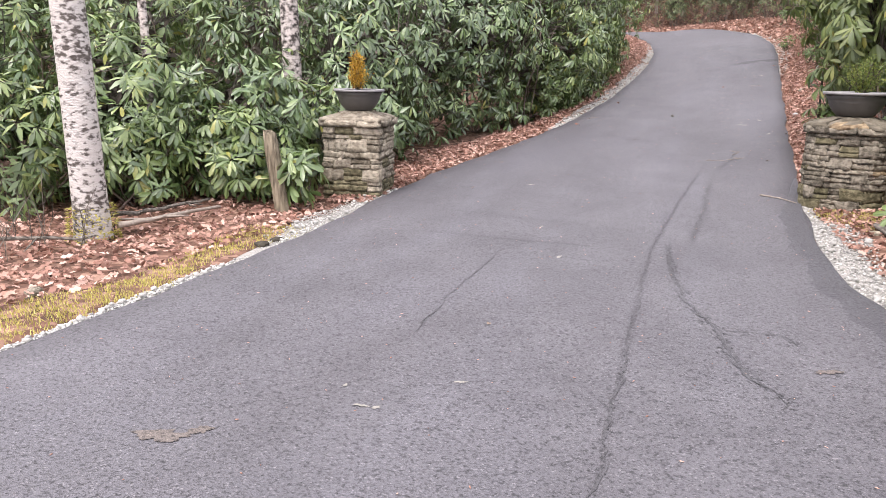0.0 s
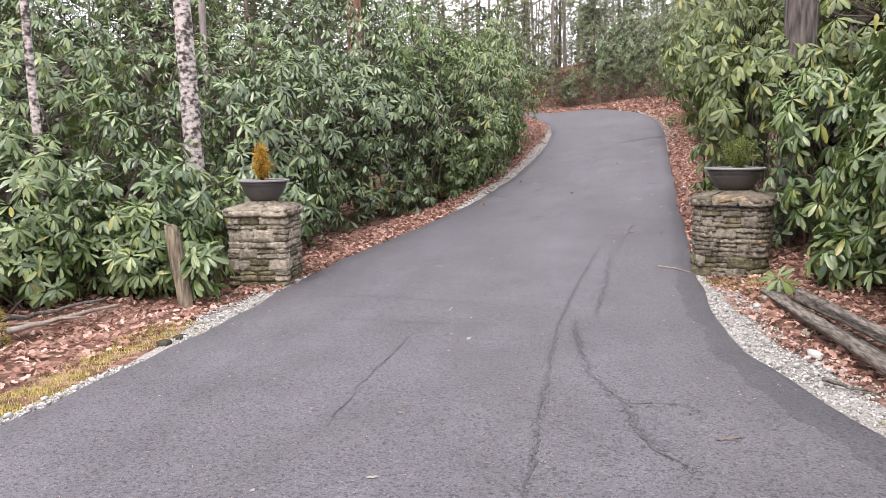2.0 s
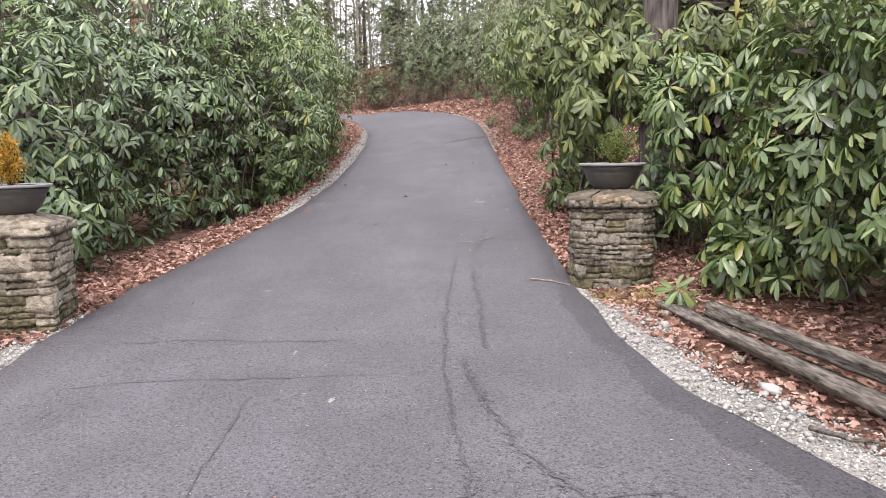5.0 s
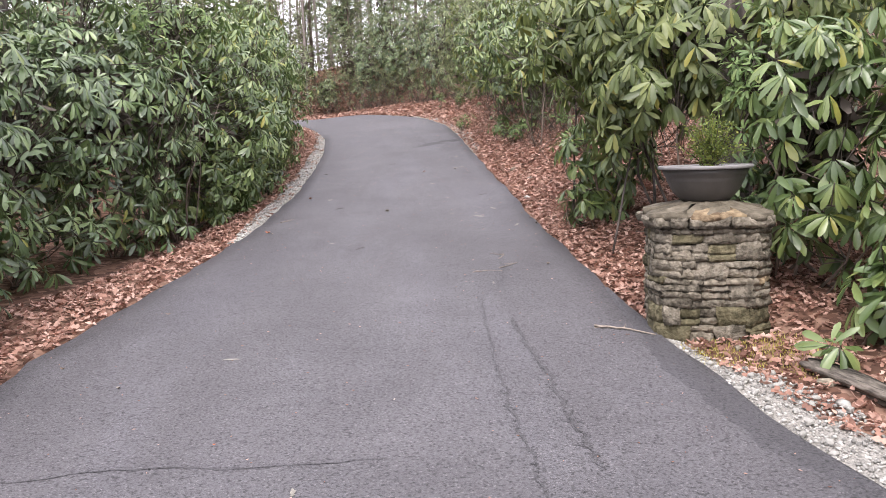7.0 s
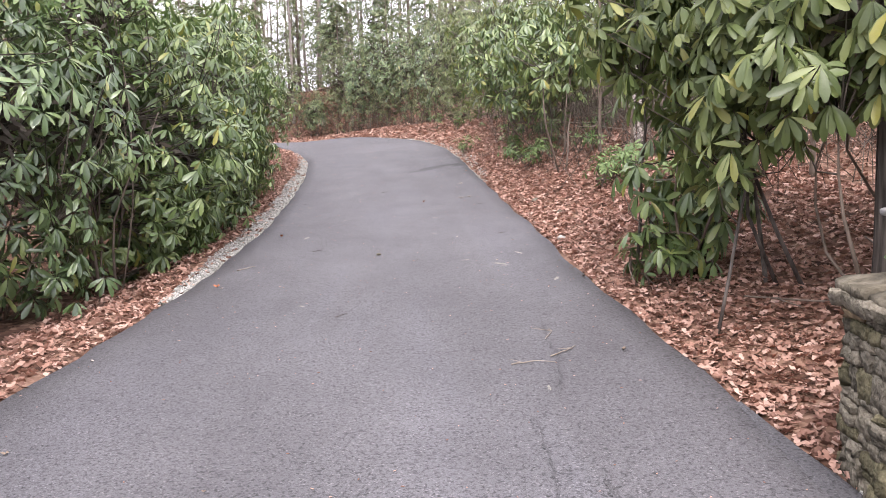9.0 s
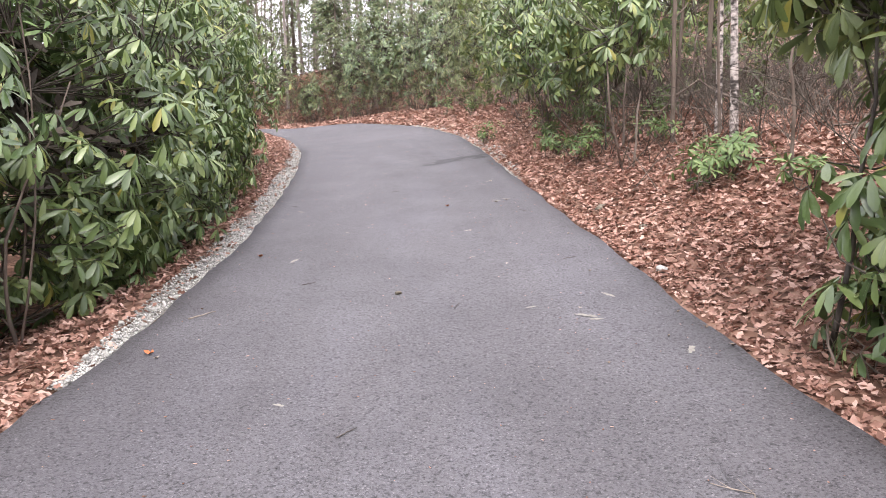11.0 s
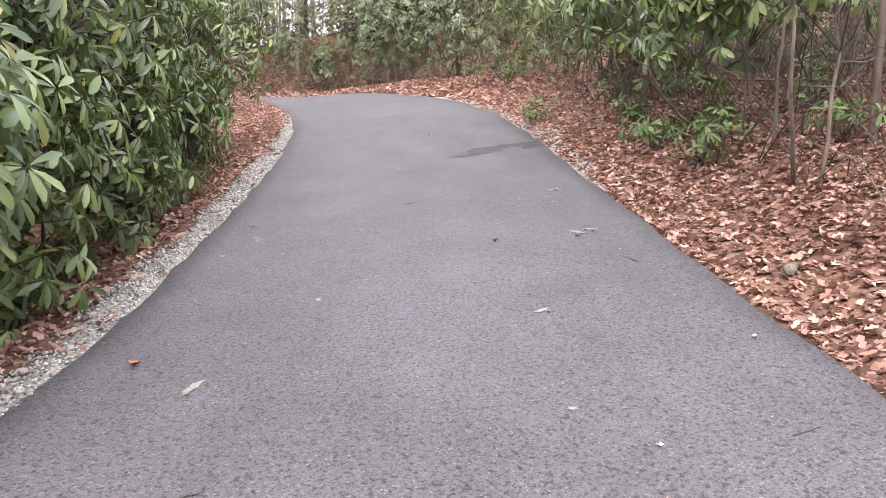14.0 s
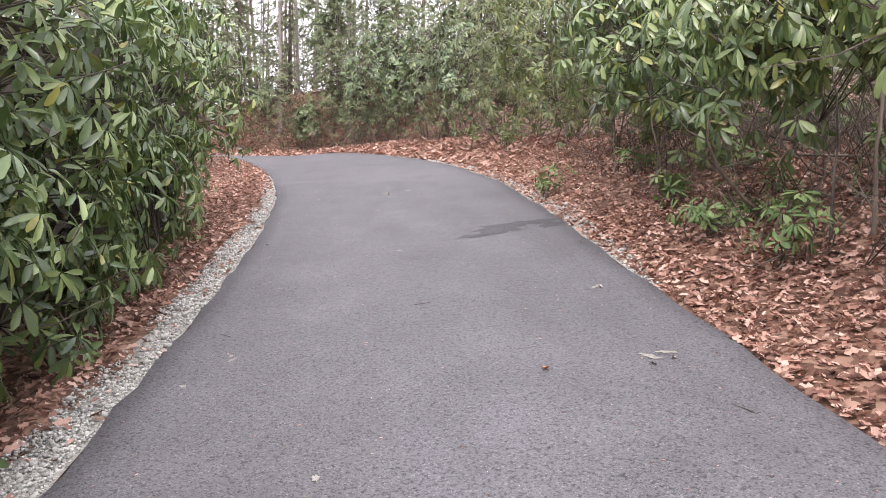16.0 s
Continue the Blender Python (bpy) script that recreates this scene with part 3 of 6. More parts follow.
def gravel_band(name, label, inner, outer, y0, y1, density, seed, side):
    """White stones scattered along the drive's edge, thicker and thinner by turns."""
    rng, rnd = np.random.default_rng(seed), random.Random(seed)
    n = int(density * (y1 - y0) * 0.72)
    y = rng.uniform(y0, y1, n)
    u = rng.beta(1.1, 1.3, n)
    keep = wavy(y * 1.1, y * 0, 1.0, seed) + 1.0 - u * 0.9 > rng.uniform(-0.3, 0.9, n)
    y, u = y[keep], u[keep]
    off = inner + (np.array(outer(y)) - inner) * u
    x = edge_left(y) - off if side < 0 else edge_right(y) + off
    s = rng.uniform(0.012, 0.03, len(y)) * (1 + (rng.random(len(y)) > 0.95) * 0.7)
    p = np.column_stack([x, y, land_z(x, y) + s * 0.18 + rng.uniform(0, 0.018, len(y))])
    soup = Soup()
    which = rng.integers(0, 6, len(y))
    for k in range(6):
        v, t = rock_template(rnd, 3)
        m = which == k
        flat = np.column_stack([s[m], s[m] * rng.uniform(0.7, 1, m.sum()), s[m] * rng.uniform(0.5, 0.85, m.sum())])
        rz = rng.uniform(0, 6.28, m.sum())
        f = np.column_stack([np.cos(rz), np.sin(rz), rng.normal(0, 0.2, m.sum())])
        soup.many(v, t, None, frames_from(f, np.array([[0.15, 0.1, 1]]) + rng.normal(0, 0.2, (m.sum(), 3))), flat, p[m])
    band = tagged(new(name, soup.mesh(name, M_GRAVEL)), label, "gravel", kind="stuff")
    ys = np.arange(y0, y1, 0.12)
    wide = np.maximum(np.array(outer(ys)) * (0.8 + 0.25 * wavy(ys, ys * 0, 2.3, seed)), 0.02)
    lines = []
    for f in (0.0, 0.35, 0.7, 1.0):
        xs = edge_left(ys) - 0.0 - f * wide if side < 0 else edge_right(ys) + f * wide
        lines.append(np.column_stack([xs, ys, land_z(np.where(side < 0, xs - 0.01, xs + 0.01), ys) + (0.012 if f < 0.9 else -0.01)]))
    grid = np.stack(lines, 1)
    i_, j_ = np.meshgrid(np.arange(len(ys) - 1), np.arange(3), indexing="ij")
    k_ = (i_ * 4 + j_).ravel()
    child("grit_bed", mesh_np("grit_bed", grid.reshape(-1, 3), [np.stack([k_, k_ + 1, k_ + 5, k_ + 4], -1)], M_GRIT), band, "fine pale grit under the gravel")
    kinds = [mesh_np("stone", *(lambda v, t: (v, [t]))(*rock_template(rnd, 4)), M_GRAVEL) for _ in range(8)]
    for i in np.argsort(-s)[:75]:
        st = child("stone", kinds[i % 8], band)
        st.matrix_basis = pose(p[i][0], p[i][1], p[i][2] + 0.012, rnd.uniform(-20, 20), rnd.uniform(-20, 20), rnd.uniform(0, 360)) @ Matrix.Diagonal((s[i] * 1.15, s[i], s[i] * 0.75, 1))
    return band


gravel_band("gravel_strip", "strip of crushed white gravel along the asphalt edge", 0.01, lambda y: np.interp(y, [12.5, 14, 17, 22, 25, 29], [0.12, 0.28, 0.36, 0.33, 0.24, 0.1]), 12.5, 29, 2000, 3, -1)
gravel_band("gravel_strip", "white gravel spread beside the stone pillar and drive", 0.01, lambda y: np.interp(y, [-2, 3.0, 4.5, 5.2, 6.0, 7.0, 7.6], [0.05, 0.06, 0.17, 0.3, 0.42, 0.34, 0.05]), -1.5, 7.6, 1300, 4, -1)
gravel_band("gravel_strip", "white gravel shoulder between asphalt and fallen fence rails", 0.01, lambda y: np.interp(y, [2, 4, 5.5, 7.2, 8.5], [0.6, 0.55, 0.5, 0.42, 0.1]), 1.5, 8.6, 1250, 5, 1)
gravel_band("gravel_strip", "pale gravel shoulder where the leafy bank meets asphalt", 0.01, lambda y: np.interp(y, [18.3, 20, 22, 24, 27, 34], [0.05, 0.3, 0.32, 0.2, 0.25, 0.2]), 18.3, 34, 800, 6, 1)

# lobed oak leaves: tip, two pairs of lobes with a notch between, stalk; lying flat, cupped and rolled
def oak_leaf(cup, roll, wide):
    half = [(0.27, 0.24), (0.08, 0.12), (-0.16, 0.25)]
    ring = [(0.55, 0.0)] + half + [(-0.52, 0.02)] + [(x, -w) for x, w in half[::-1]]
    v = [(0.02, 0, 0)] + [(x, w * wide, cup * (x * x + w * w) * (1 if i % 3 else 0.5) + roll * abs(w) * (1 if w > 0 else 0.3)) for i, (x, w) in enumerate(ring)]
    return np.array(v)


OAK_LEAVES = [oak_leaf(0.25, 0.1, 1.15), oak_leaf(0.7, 0.5, 0.95), oak_leaf(-0.35, 0.25, 1.2), oak_leaf(0.5, 1.1, 0.8)]
LEAF_V = OAK_LEAVES[1]
LEAF_T = np.array([(0, i + 1, (i + 1) % 8 + 1) for i in range(8)])


def litter(name, label, pick, n, seed, size=(0.04, 0.092)):
    """Dead leaves strewn flat and tilted over the ground; pick gives x, y."""
    rng = np.random.default_rng(seed)
    x, y = pick(rng, n)
    xl, xr = edge_left(y), edge_right(y)
    ok = (x < xl - 0.02) | (x > xr + 0.02)
    x, y = x[ok], y[ok]
    n = len(x)
    s = rng.uniform(*size, n)
    up = np.array([[0, 0, 1]]) + rng.normal(0, 0.46, (n, 3))
    a = rng.uniform(0, 6.28, n)
    f = np.column_stack([np.cos(a), np.sin(a), rng.normal(0, 0.4, n)])
    soup = Soup()
    rots, places = frames_from(f, up), np.column_stack([x, y, land_z(x, y) + 0.008 + rng.uniform(0, 0.028, n)])
    for k, form in enumerate(OAK_LEAVES):
        soup.many(form, LEAF_T, None, rots[k::4], s[k::4], places[k::4])
    return tagged(new(name, soup.mesh(name, M_LITTER)), label, "dead leaves", kind="stuff")


def left_strip(rng, n):
    y = rng.uniform(6.8, 37, n)
    w = np.interp(y, [6.8, 9, 12, 15, 18, 24, 37], [0.5, 1.3, 1.1, 1.2, 1.6, 1.8, 1.8])
    u = rng.random(n) ** 1.1
    return edge_left(y) - 0.02 - u * w - np.interp(y, [12, 14, 24, 26], [0, 0.3, 0.3, 0]) * (rng.random(n) < 0.84), y


def left_near(rng, n):
    y = rng.uniform(-4.0, 7.0, n)
    return edge_left(y) - np.interp(y, [1, 3, 5.5, 7], [0.75, 0.6, 0.35, 0.3]) - rng.random(n) ** 1.2 * 2.6, y


def right_bank(rng, n):
    y = rng.uniform(8.4, 27, n)
    return edge_right(y) + 0.03 + rng.random(n) ** 1.35 * np.interp(y, [8.4, 12, 20, 27], [3.5, 6, 6.5, 4]), y


def right_near(rng, n):
    y = rng.uniform(-2.0, 8.6, n)
    return edge_right(y) + np.interp(y, [1, 5.5, 7, 8.6], [0.4, 0.35, 0.2, 0.05]) + rng.random(n) ** 1.1 * 2.2, y


def far_verge(rng, n):
    x = rng.uniform(-12, 6, n)
    y = np.interp(x, [-17, -12, -8.2, -5.2, -3.2, -1.95, -0.4, 0.2, 6], [46.6, 45.6, 43.8, 41.3, 38.6, 36.2, 31, 27, 26]) + 0.05 + rng.random(n) ** 1.2 * 9
    return x, y


litter("leaf_litter", "rust-brown fallen leaves banked between hedge and asphalt", left_strip, 15000, 11)
litter("leaf_litter", "brown oak leaves around the birch and gravel edge", left_near, 7000, 12)
litter("leaf_litter", "thick carpet of russet oak leaves over the bank", right_bank, 29000, 13, (0.038, 0.082))
def bank_foot(rng, n):
    y = rng.uniform(8.8, 21, n)
    return edge_right(y) + 0.02 + rng.random(n) ** 0.8 * 2.8, y


litter("leaf_litter", "fresh tan oak leaves heaped at the foot of the bank", bank_foot, 18000, 16, (0.038, 0.084))
litter("leaf_litter", "scattered brown leaves among gravel and fence rails", right_near, 9500, 14, (0.035, 0.076))
litter("leaf_litter", "reddish leaf carpet beyond the bend of the drive", far_verge, 9000, 15, (0.1, 0.2))


def moss_patch(name, label, spots, per, seed):
    rng = np.random.default_rng(seed)
    soup = Soup()
    blade = np.array([(-0.12, 0, 0), (0.12, 0, 0), (0.05, 0.1, 0.55), (0, 0.3, 1.0)])
    tri = np.array([(0, 1, 2), (0, 2, 3)])
    for cx, cy, rx, ry in spots:
        n = int(per * rx * ry)
        a, r = rng.uniform(0, 6.28, n), np.sqrt(rng.random(n))
        x, y = cx + rx * r * np.cos(a), cy + ry * r * np.sin(a)
        ok = (x < edge_left(y) - 0.03) | (x > edge_right(y) + 0.03)
        x, y = x[ok], y[ok]
        n = len(x)
        f = np.column_stack([np.cos(rng.uniform(0, 6.28, n)), np.sin(rng.uniform(0, 6.28, n)), np.zeros(n)])
        up = np.column_stack([rng.normal(0, 0.7, n), rng.normal(0, 0.7, n), np.ones(n)])
        s = rng.uniform(0.015, 0.036, n)
        soup.many(blade, tri, None, frames_from(f, up), s, np.column_stack([x, y, land_z(x, y) + 0.004]))
    return tagged(new(name, soup.mesh(name, M_MOSS)), label, "moss", kind="stuff")


moss_patch("moss", "yellow-green moss and thin grass edging the drive", [(float(edge_left(y)) - 0.34 - 0.07 * math.sin(3.1 * y), y, 0.27 + 0.09 * math.sin(2.3 * y + 1), 0.3) for y in np.arange(-0.4, 5.4, 0.36)] + [(-4.15, 2.6, 0.2, 0.3), (-4.2, 1.6, 0.25, 0.4), (-4.1, 0.6, 0.25, 0.4)], 7000, 21)
moss_patch("moss", "olive moss at the foot of the stone pillar", [(1.0, 7.85, 0.4, 0.2), (0.8, 8.05, 0.25, 0.15), (1.3, 7.9, 0.25, 0.2), (1.2, 7.5, 0.2, 0.15), (1.4, 4.2, 0.12, 0.2)], 6500, 22)


# ---- plants ----
# a long oblong leaf: narrow foot, blunt drooping tip, folded a little along the midrib
RHODO_V = np.array([(0, 0, 0), (0.36, 0.1, 0.03), (0.36, 0, 0.0), (0.36, -0.1, 0.03), (0.76, 0.13, -0.035), (0.76, 0, -0.07), (0.76, -0.13, -0.035), (0.96, 0.055, -0.13), (1, 0, -0.155), (0.96, -0.055, -0.13)])
RHODO_T = np.array([(0, 2, 1), (0, 3, 2)])
RHODO_Q = np.array([(1, 2, 5, 4), (2, 3, 6, 5), (4, 5, 8, 7), (5, 6, 9, 8)])


# the same leaf in two bent halves, for thickets that stay far off
PLAIN_V = np.array([(0, 0, 0), (0.5, 0.125, 0.01), (0.5, -0.125, 0.01), (1, 0.04, -0.14), (1, -0.04, -0.14)])
PLAIN_T = np.array([(0, 2, 1)])
PLAIN_Q = np.array([(1, 2, 4, 3)])


def whorls(soup, rng, tips, axes, per, length, droop, far=False):
    """Rosettes of drooping leaves at the twig tips."""
    n = len(tips)
    cnt = per
    ph = rng.uniform(0, 6.28, n)
    A = axes / np.linalg.norm(axes, axis=1)[:, None]
    U = np.cross(A, np.array([[0.31, 0.2, 0.93]]))
    U /= np.linalg.norm(U, axis=1)[:, None] + 1e-9
    V = np.cross(A, U)
    dr = np.clip(rng.normal(droop * 0.8, 0.45, n), 0.0, 2.2)
    for k in range(cnt):
        a = ph + k * 2.4 + rng.normal(0, 0.15, n)
        side = np.cos(a)[:, None] * U + np.sin(a)[:, None] * V
        d = side + A * rng.uniform(-0.1, 0.35, n)[:, None] - np.array([[0, 0, 1]]) * (dr + rng.normal(0, 0.15, n))[:, None]
        up = A + side * 0.35 + rng.normal(0, 0.12, (n, 3))
        L = length * rng.uniform(0.68, 1.15, n)
        wid = L * rng.uniform(0.86, 1.22, n)
        soup.many(*((PLAIN_V, PLAIN_T, PLAIN_Q) if far else (RHODO_V, RHODO_T, RHODO_Q)), frames_from(d, up), np.column_stack([L, wid, L]), tips + d / np.linalg.norm(d, axis=1)[:, None] * 0.015)


def shrub(x, y, rx, ry, height, n, seed, leaf=0.172, per=8, droop=0.55, mat=None, label="", lean=(0, 0), low=0.12, name="rhododendron", category="shrub", stems=7, hollow=0.55, bark=None, shade_leaves=True):
    """An evergreen shrub: crooked stems, twigs and leaf rosettes in an uneven crown, with a hidden light-blocking core.
    """
    rng = np.random.default_rng(seed)
    base = np.array([x, y, seat(x, y) - 0.03])
    thing = new(name)
    thing.location = base
    # crown points in a lumpy shell, thinned into clumps with gaps
    m = int(n * 3.2)
    d = rng.normal(size=(m, 3))
    d /= np.linalg.norm(d, axis=1)[:, None]
    r = hollow + (1 - hollow) * rng.random(m) ** 0.6
    lump = 1 + 0.16 * np.sin(3 * d[:, 0] * 2 + seed) + 0.14 * np.sin(4 * d[:, 1] * 2 + 2 * seed) + 0.12 * np.sin(7 * d[:, 2] + seed * 1.3)
    mid = height * (0.5 + low / 2)
    p = d * (r * lump)[:, None] * np.array([rx, ry, height * (0.5 - low / 2) * 1.05])
    p[:, 2] += mid
    lift = np.clip(p[:, 2] / height, 0, 1.2)
    p[:, 0] += lean[0] * lift
    p[:, 1] += lean[1] * lift
    clump = wavy(p[:, 0] * 1.5 + p[:, 2], p[:, 1] * 1.5 - p[:, 2], 1.6, seed) + 0.5 * wavy(p[:, 0] - p[:, 2], p[:, 1], 4.0, seed + 3)
    floor = land_z(p[:, 0] + base[0], p[:, 1] + base[1]) - base[2]
    wx, wy = p[:, 0] + base[0], p[:, 1] + base[1]
    clear = (wx < edge_left(wy) - 0.05) | (wx > edge_right(wy) + 0.05) | (p[:, 2] > floor + 0.75)
    keep = (clump > -0.17 + rng.normal(0, 0.16, m)) & (p[:, 2] > floor + 0.1) & clear
    p, d = p[keep][:n], d[keep][:n]
    axes = d * np.array([1, 1, 0.6]) + np.array([[0, 0, 0.75]]) + rng.normal(0, 0.25, p.shape)
    leaves = Soup()
    whorls(leaves, rng, p, axes, per, leaf, droop, y > 20.5 or x < -6.3 or x > 4.2)
    tagged(child("foliage", leaves.mesh("foliage", mat or M_RHODO, True), thing), kind="stuff")
    # main stems one by one, fine twigs together
    nodes = []
    for k in range(stems):
        tip = p[rng.integers(len(p))] * np.array([0.75, 0.75, 0.8])
        foot = rng.normal(0, 0.09, 3) * np.array([1, 1, 0])
        t = np.linspace(0, 1, 7)[:, None]
        bow = np.array([rng.normal(0, 0.25), rng.normal(0, 0.25), 0.0]) * min(1, height / 2)
        c = foot * (1 - t) + tip * t + bow * np.sin(t * np.pi) + rng.normal(0, 0.03, (7, 3)) * t
        c[:, 2] += 0.12 * height * np.sin(t[:, 0] * np.pi) * rng.uniform(-0.3, 0.8)
        st = Soup()
        st.tube(c, np.linspace(rng.uniform(0.01, 0.021), 0.005, 7) * min(1, 0.35 + height / 3), 5)
        child("stem", st.mesh("stem", bark or M_BARK, True), thing)
        nodes.append(c[2:])
    nodes = np.vstack(nodes)
    tw = Soup()
    sel = rng.permutation(len(p))[: max(10, int(len(p) * 0.4))]
    for q in p[sel]:
        j = nodes[np.argmin(np.linalg.norm(nodes - q + np.array([0, 0, 0.2]), axis=1))]
        span = q - j
        L = np.linalg.norm(span)
        if L > 0.9:
            j = q - span / L * 0.9
        mid_ = (j + q) / 2 - np.array([0, 0, 0.06]) + rng.normal(0, 0.03, 3)
        tw.tube([j, mid_, q], [0.008, 0.006, 0.0035], 3, False)
    # unseen oversized leaves in twig brown, added to block sky light inside the crown
    if height > 1.5 and shade_leaves:
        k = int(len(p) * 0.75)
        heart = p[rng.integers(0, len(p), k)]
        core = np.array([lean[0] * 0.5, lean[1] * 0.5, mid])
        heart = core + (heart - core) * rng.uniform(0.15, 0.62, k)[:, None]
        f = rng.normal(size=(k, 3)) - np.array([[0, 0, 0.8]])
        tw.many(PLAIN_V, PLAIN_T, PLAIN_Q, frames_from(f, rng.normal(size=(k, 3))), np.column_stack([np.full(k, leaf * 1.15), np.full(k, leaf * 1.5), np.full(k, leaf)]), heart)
    # the light-blocking leaves are stored with the twigs
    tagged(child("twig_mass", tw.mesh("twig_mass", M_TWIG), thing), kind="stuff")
    return tagged(thing, label, category, kind="")


def tree(x, y, height, radius, seed, mat, label, name="tree", lean=(0.0, 0.0), limbs=6, first=0.45, category="tree", sides=10, twigs=True, crook=0.1, flare=1.35):
    """A bare winter tree: tapered trunk with a flared foot, limbs and twigs."""
    rng = np.random.default_rng(seed)
    base = np.array([x, y, seat(x, y) - 0.06])
    thing = new(name)
    thing.location = base
    k = 16
    t = np.linspace(0, 1, k)
    c = np.column_stack([lean[0] * t * height + crook * np.cumsum(rng.normal(0, 0.25, k)) * t, lean[1] * t * height + crook * np.cumsum(rng.normal(0, 0.25, k)) * t, t * height])
    rad = radius * (1 - 0.75 * t) * (1 + (flare - 1) * np.exp(-t * height / 0.25)) * (1 + rng.normal(0, 0.03, k))
    tr = Soup()
    zs = np.concatenate([[0, 0.12, 0.3], np.linspace(0.6, height, 22)])
    cc = np.column_stack([np.interp(zs, c[:, 2], c[:, 0]), np.interp(zs, c[:, 2], c[:, 1]), zs])
    rr = np.interp(zs, c[:, 2], rad / (1 + (flare - 1) * np.exp(-t * height / 0.25))) * (1 + (flare - 1) * np.exp(-zs / 0.22))
    tr.tube(cc, rr, sides)
    child("trunk", tr.mesh("trunk", mat, True), thing)
    if limbs:
        for i in range(limbs):
            li = Soup()
            z = height * (first + (0.97 - first) * (i + rng.random()) / limbs)
            o = np.array([np.interp(z, c[:, 2], c[:, 0]), np.interp(z, c[:, 2], c[:, 1]), z])
            a = rng.uniform(0, 6.28)
            L = height * rng.uniform(0.12, 0.26)
            e = np.array([math.cos(a), math.sin(a), rng.uniform(0.2, 0.9)]) * L
            s = np.linspace(0, 1, 6)[:, None]
            path = o + e * s + rng.normal(0, 0.05 * L, (6, 3)) * s
            path[:, 2] += 0.15 * L * s[:, 0] ** 2
            r0 = max(0.008, np.interp(z, zs, rr) * 0.42)
            li.tube(path, np.linspace(r0, r0 * 0.25, 6), 5)
            if twigs:
                for j in range(3):
                    q = path[rng.integers(2, 6)]
                    g = q + rng.normal(0, 0.3, 3) * L * 0.7 + np.array([0, 0, 0.15 * L])
                    li.tube([q, (q + g) / 2 + rng.normal(0, 0.04, 3), g], [r0 * 0.3, r0 * 0.2, r0 * 0.08], 3, False)
            child("limb", li.mesh("limb", mat), thing)
    return tagged(thing, label, category)


def conifer(x, y, height, spread, seed, label, n=900, bare=0.1, name="hemlock_tree"):
    """A feathery evergreen: trunk, sweeping boughs and sprays of needles."""
    rng = np.random.default_rng(seed)
    thing = new(name)
    thing.location = (x, y, seat(x, y) - 0.05)
    tr = Soup()
    tr.tube([(0, 0, 0), (0.02, 0, height * 0.5), (0, 0.03, height)], [0.05 + height * 0.008, 0.03 + height * 0.004, 0.01], 7)
    child("trunk", tr.mesh("trunk", M_BARK, True), thing)
    bo, fo = Soup(), Soup()
    spray = np.array([(0, 0, 0), (0.35, 0.16, 0), (0.3, -0.14, 0.02), (0.7, 0.1, -0.03), (0.68, -0.12, -0.02), (1, 0, -0.1)])
    tri = np.array([(0, 2, 1), (1, 2, 4), (1, 4, 3), (3, 4, 5)])
    k = int(height * 7)
    tips, dirs = [], []
    for i in range(k):
        z = height * (bare + (1 - bare) * (i + rng.random()) / k)
        L = spread * (1.05 - z / height) * rng.uniform(0.6, 1.1) + 0.15
        a = rng.uniform(0, 6.28)
        s = np.linspace(0, 1, 5)[:, None]
        path = np.array([0, 0, z]) + np.array([math.cos(a) * L, math.sin(a) * L, 0.1 * L]) * s - np.array([0, 0, 0.35 * L]) * s ** 2
        bo.tube(path, np.linspace(0.018, 0.004, 5), 3, False)
        m = max(4, int(n / k))
        u = rng.random(m) ** 0.7
        q = np.array([np.interp(u, s[:, 0], path[:, j]) for j in range(3)]).T + rng.normal(0, 0.09 * L, (m, 3)) * np.array([1, 1, 0.5])
        tips.append(q)
        dirs.append(np.column_stack([math.cos(a) + rng.normal(0, 0.8, m), math.sin(a) + rng.normal(0, 0.8, m), rng.normal(-0.25, 0.3, m)]))
    tips, dirs = np.vstack(tips), np.vstack(dirs)
    fo.many(spray, tri, None, frames_from(dirs, np.array([[0, 0, 1]]) + rng.normal(0, 0.3, dirs.shape)), rng.uniform(0.14, 0.34, len(tips)) * (1.0 + height * 0.03), tips)
    tagged(child("bough_mass", bo.mesh("bough_mass", M_BARK), thing), kind="stuff")
    tagged(child("foliage", fo.mesh("foliage", M_NEEDLE), thing), kind="stuff")
    return tagged(thing, label, "tree")


DARK = "dark evergreen rhododendron with drooping leathery leaves beside the drive"
SUNNY = "yellow-green rhododendron with long drooping leaves"
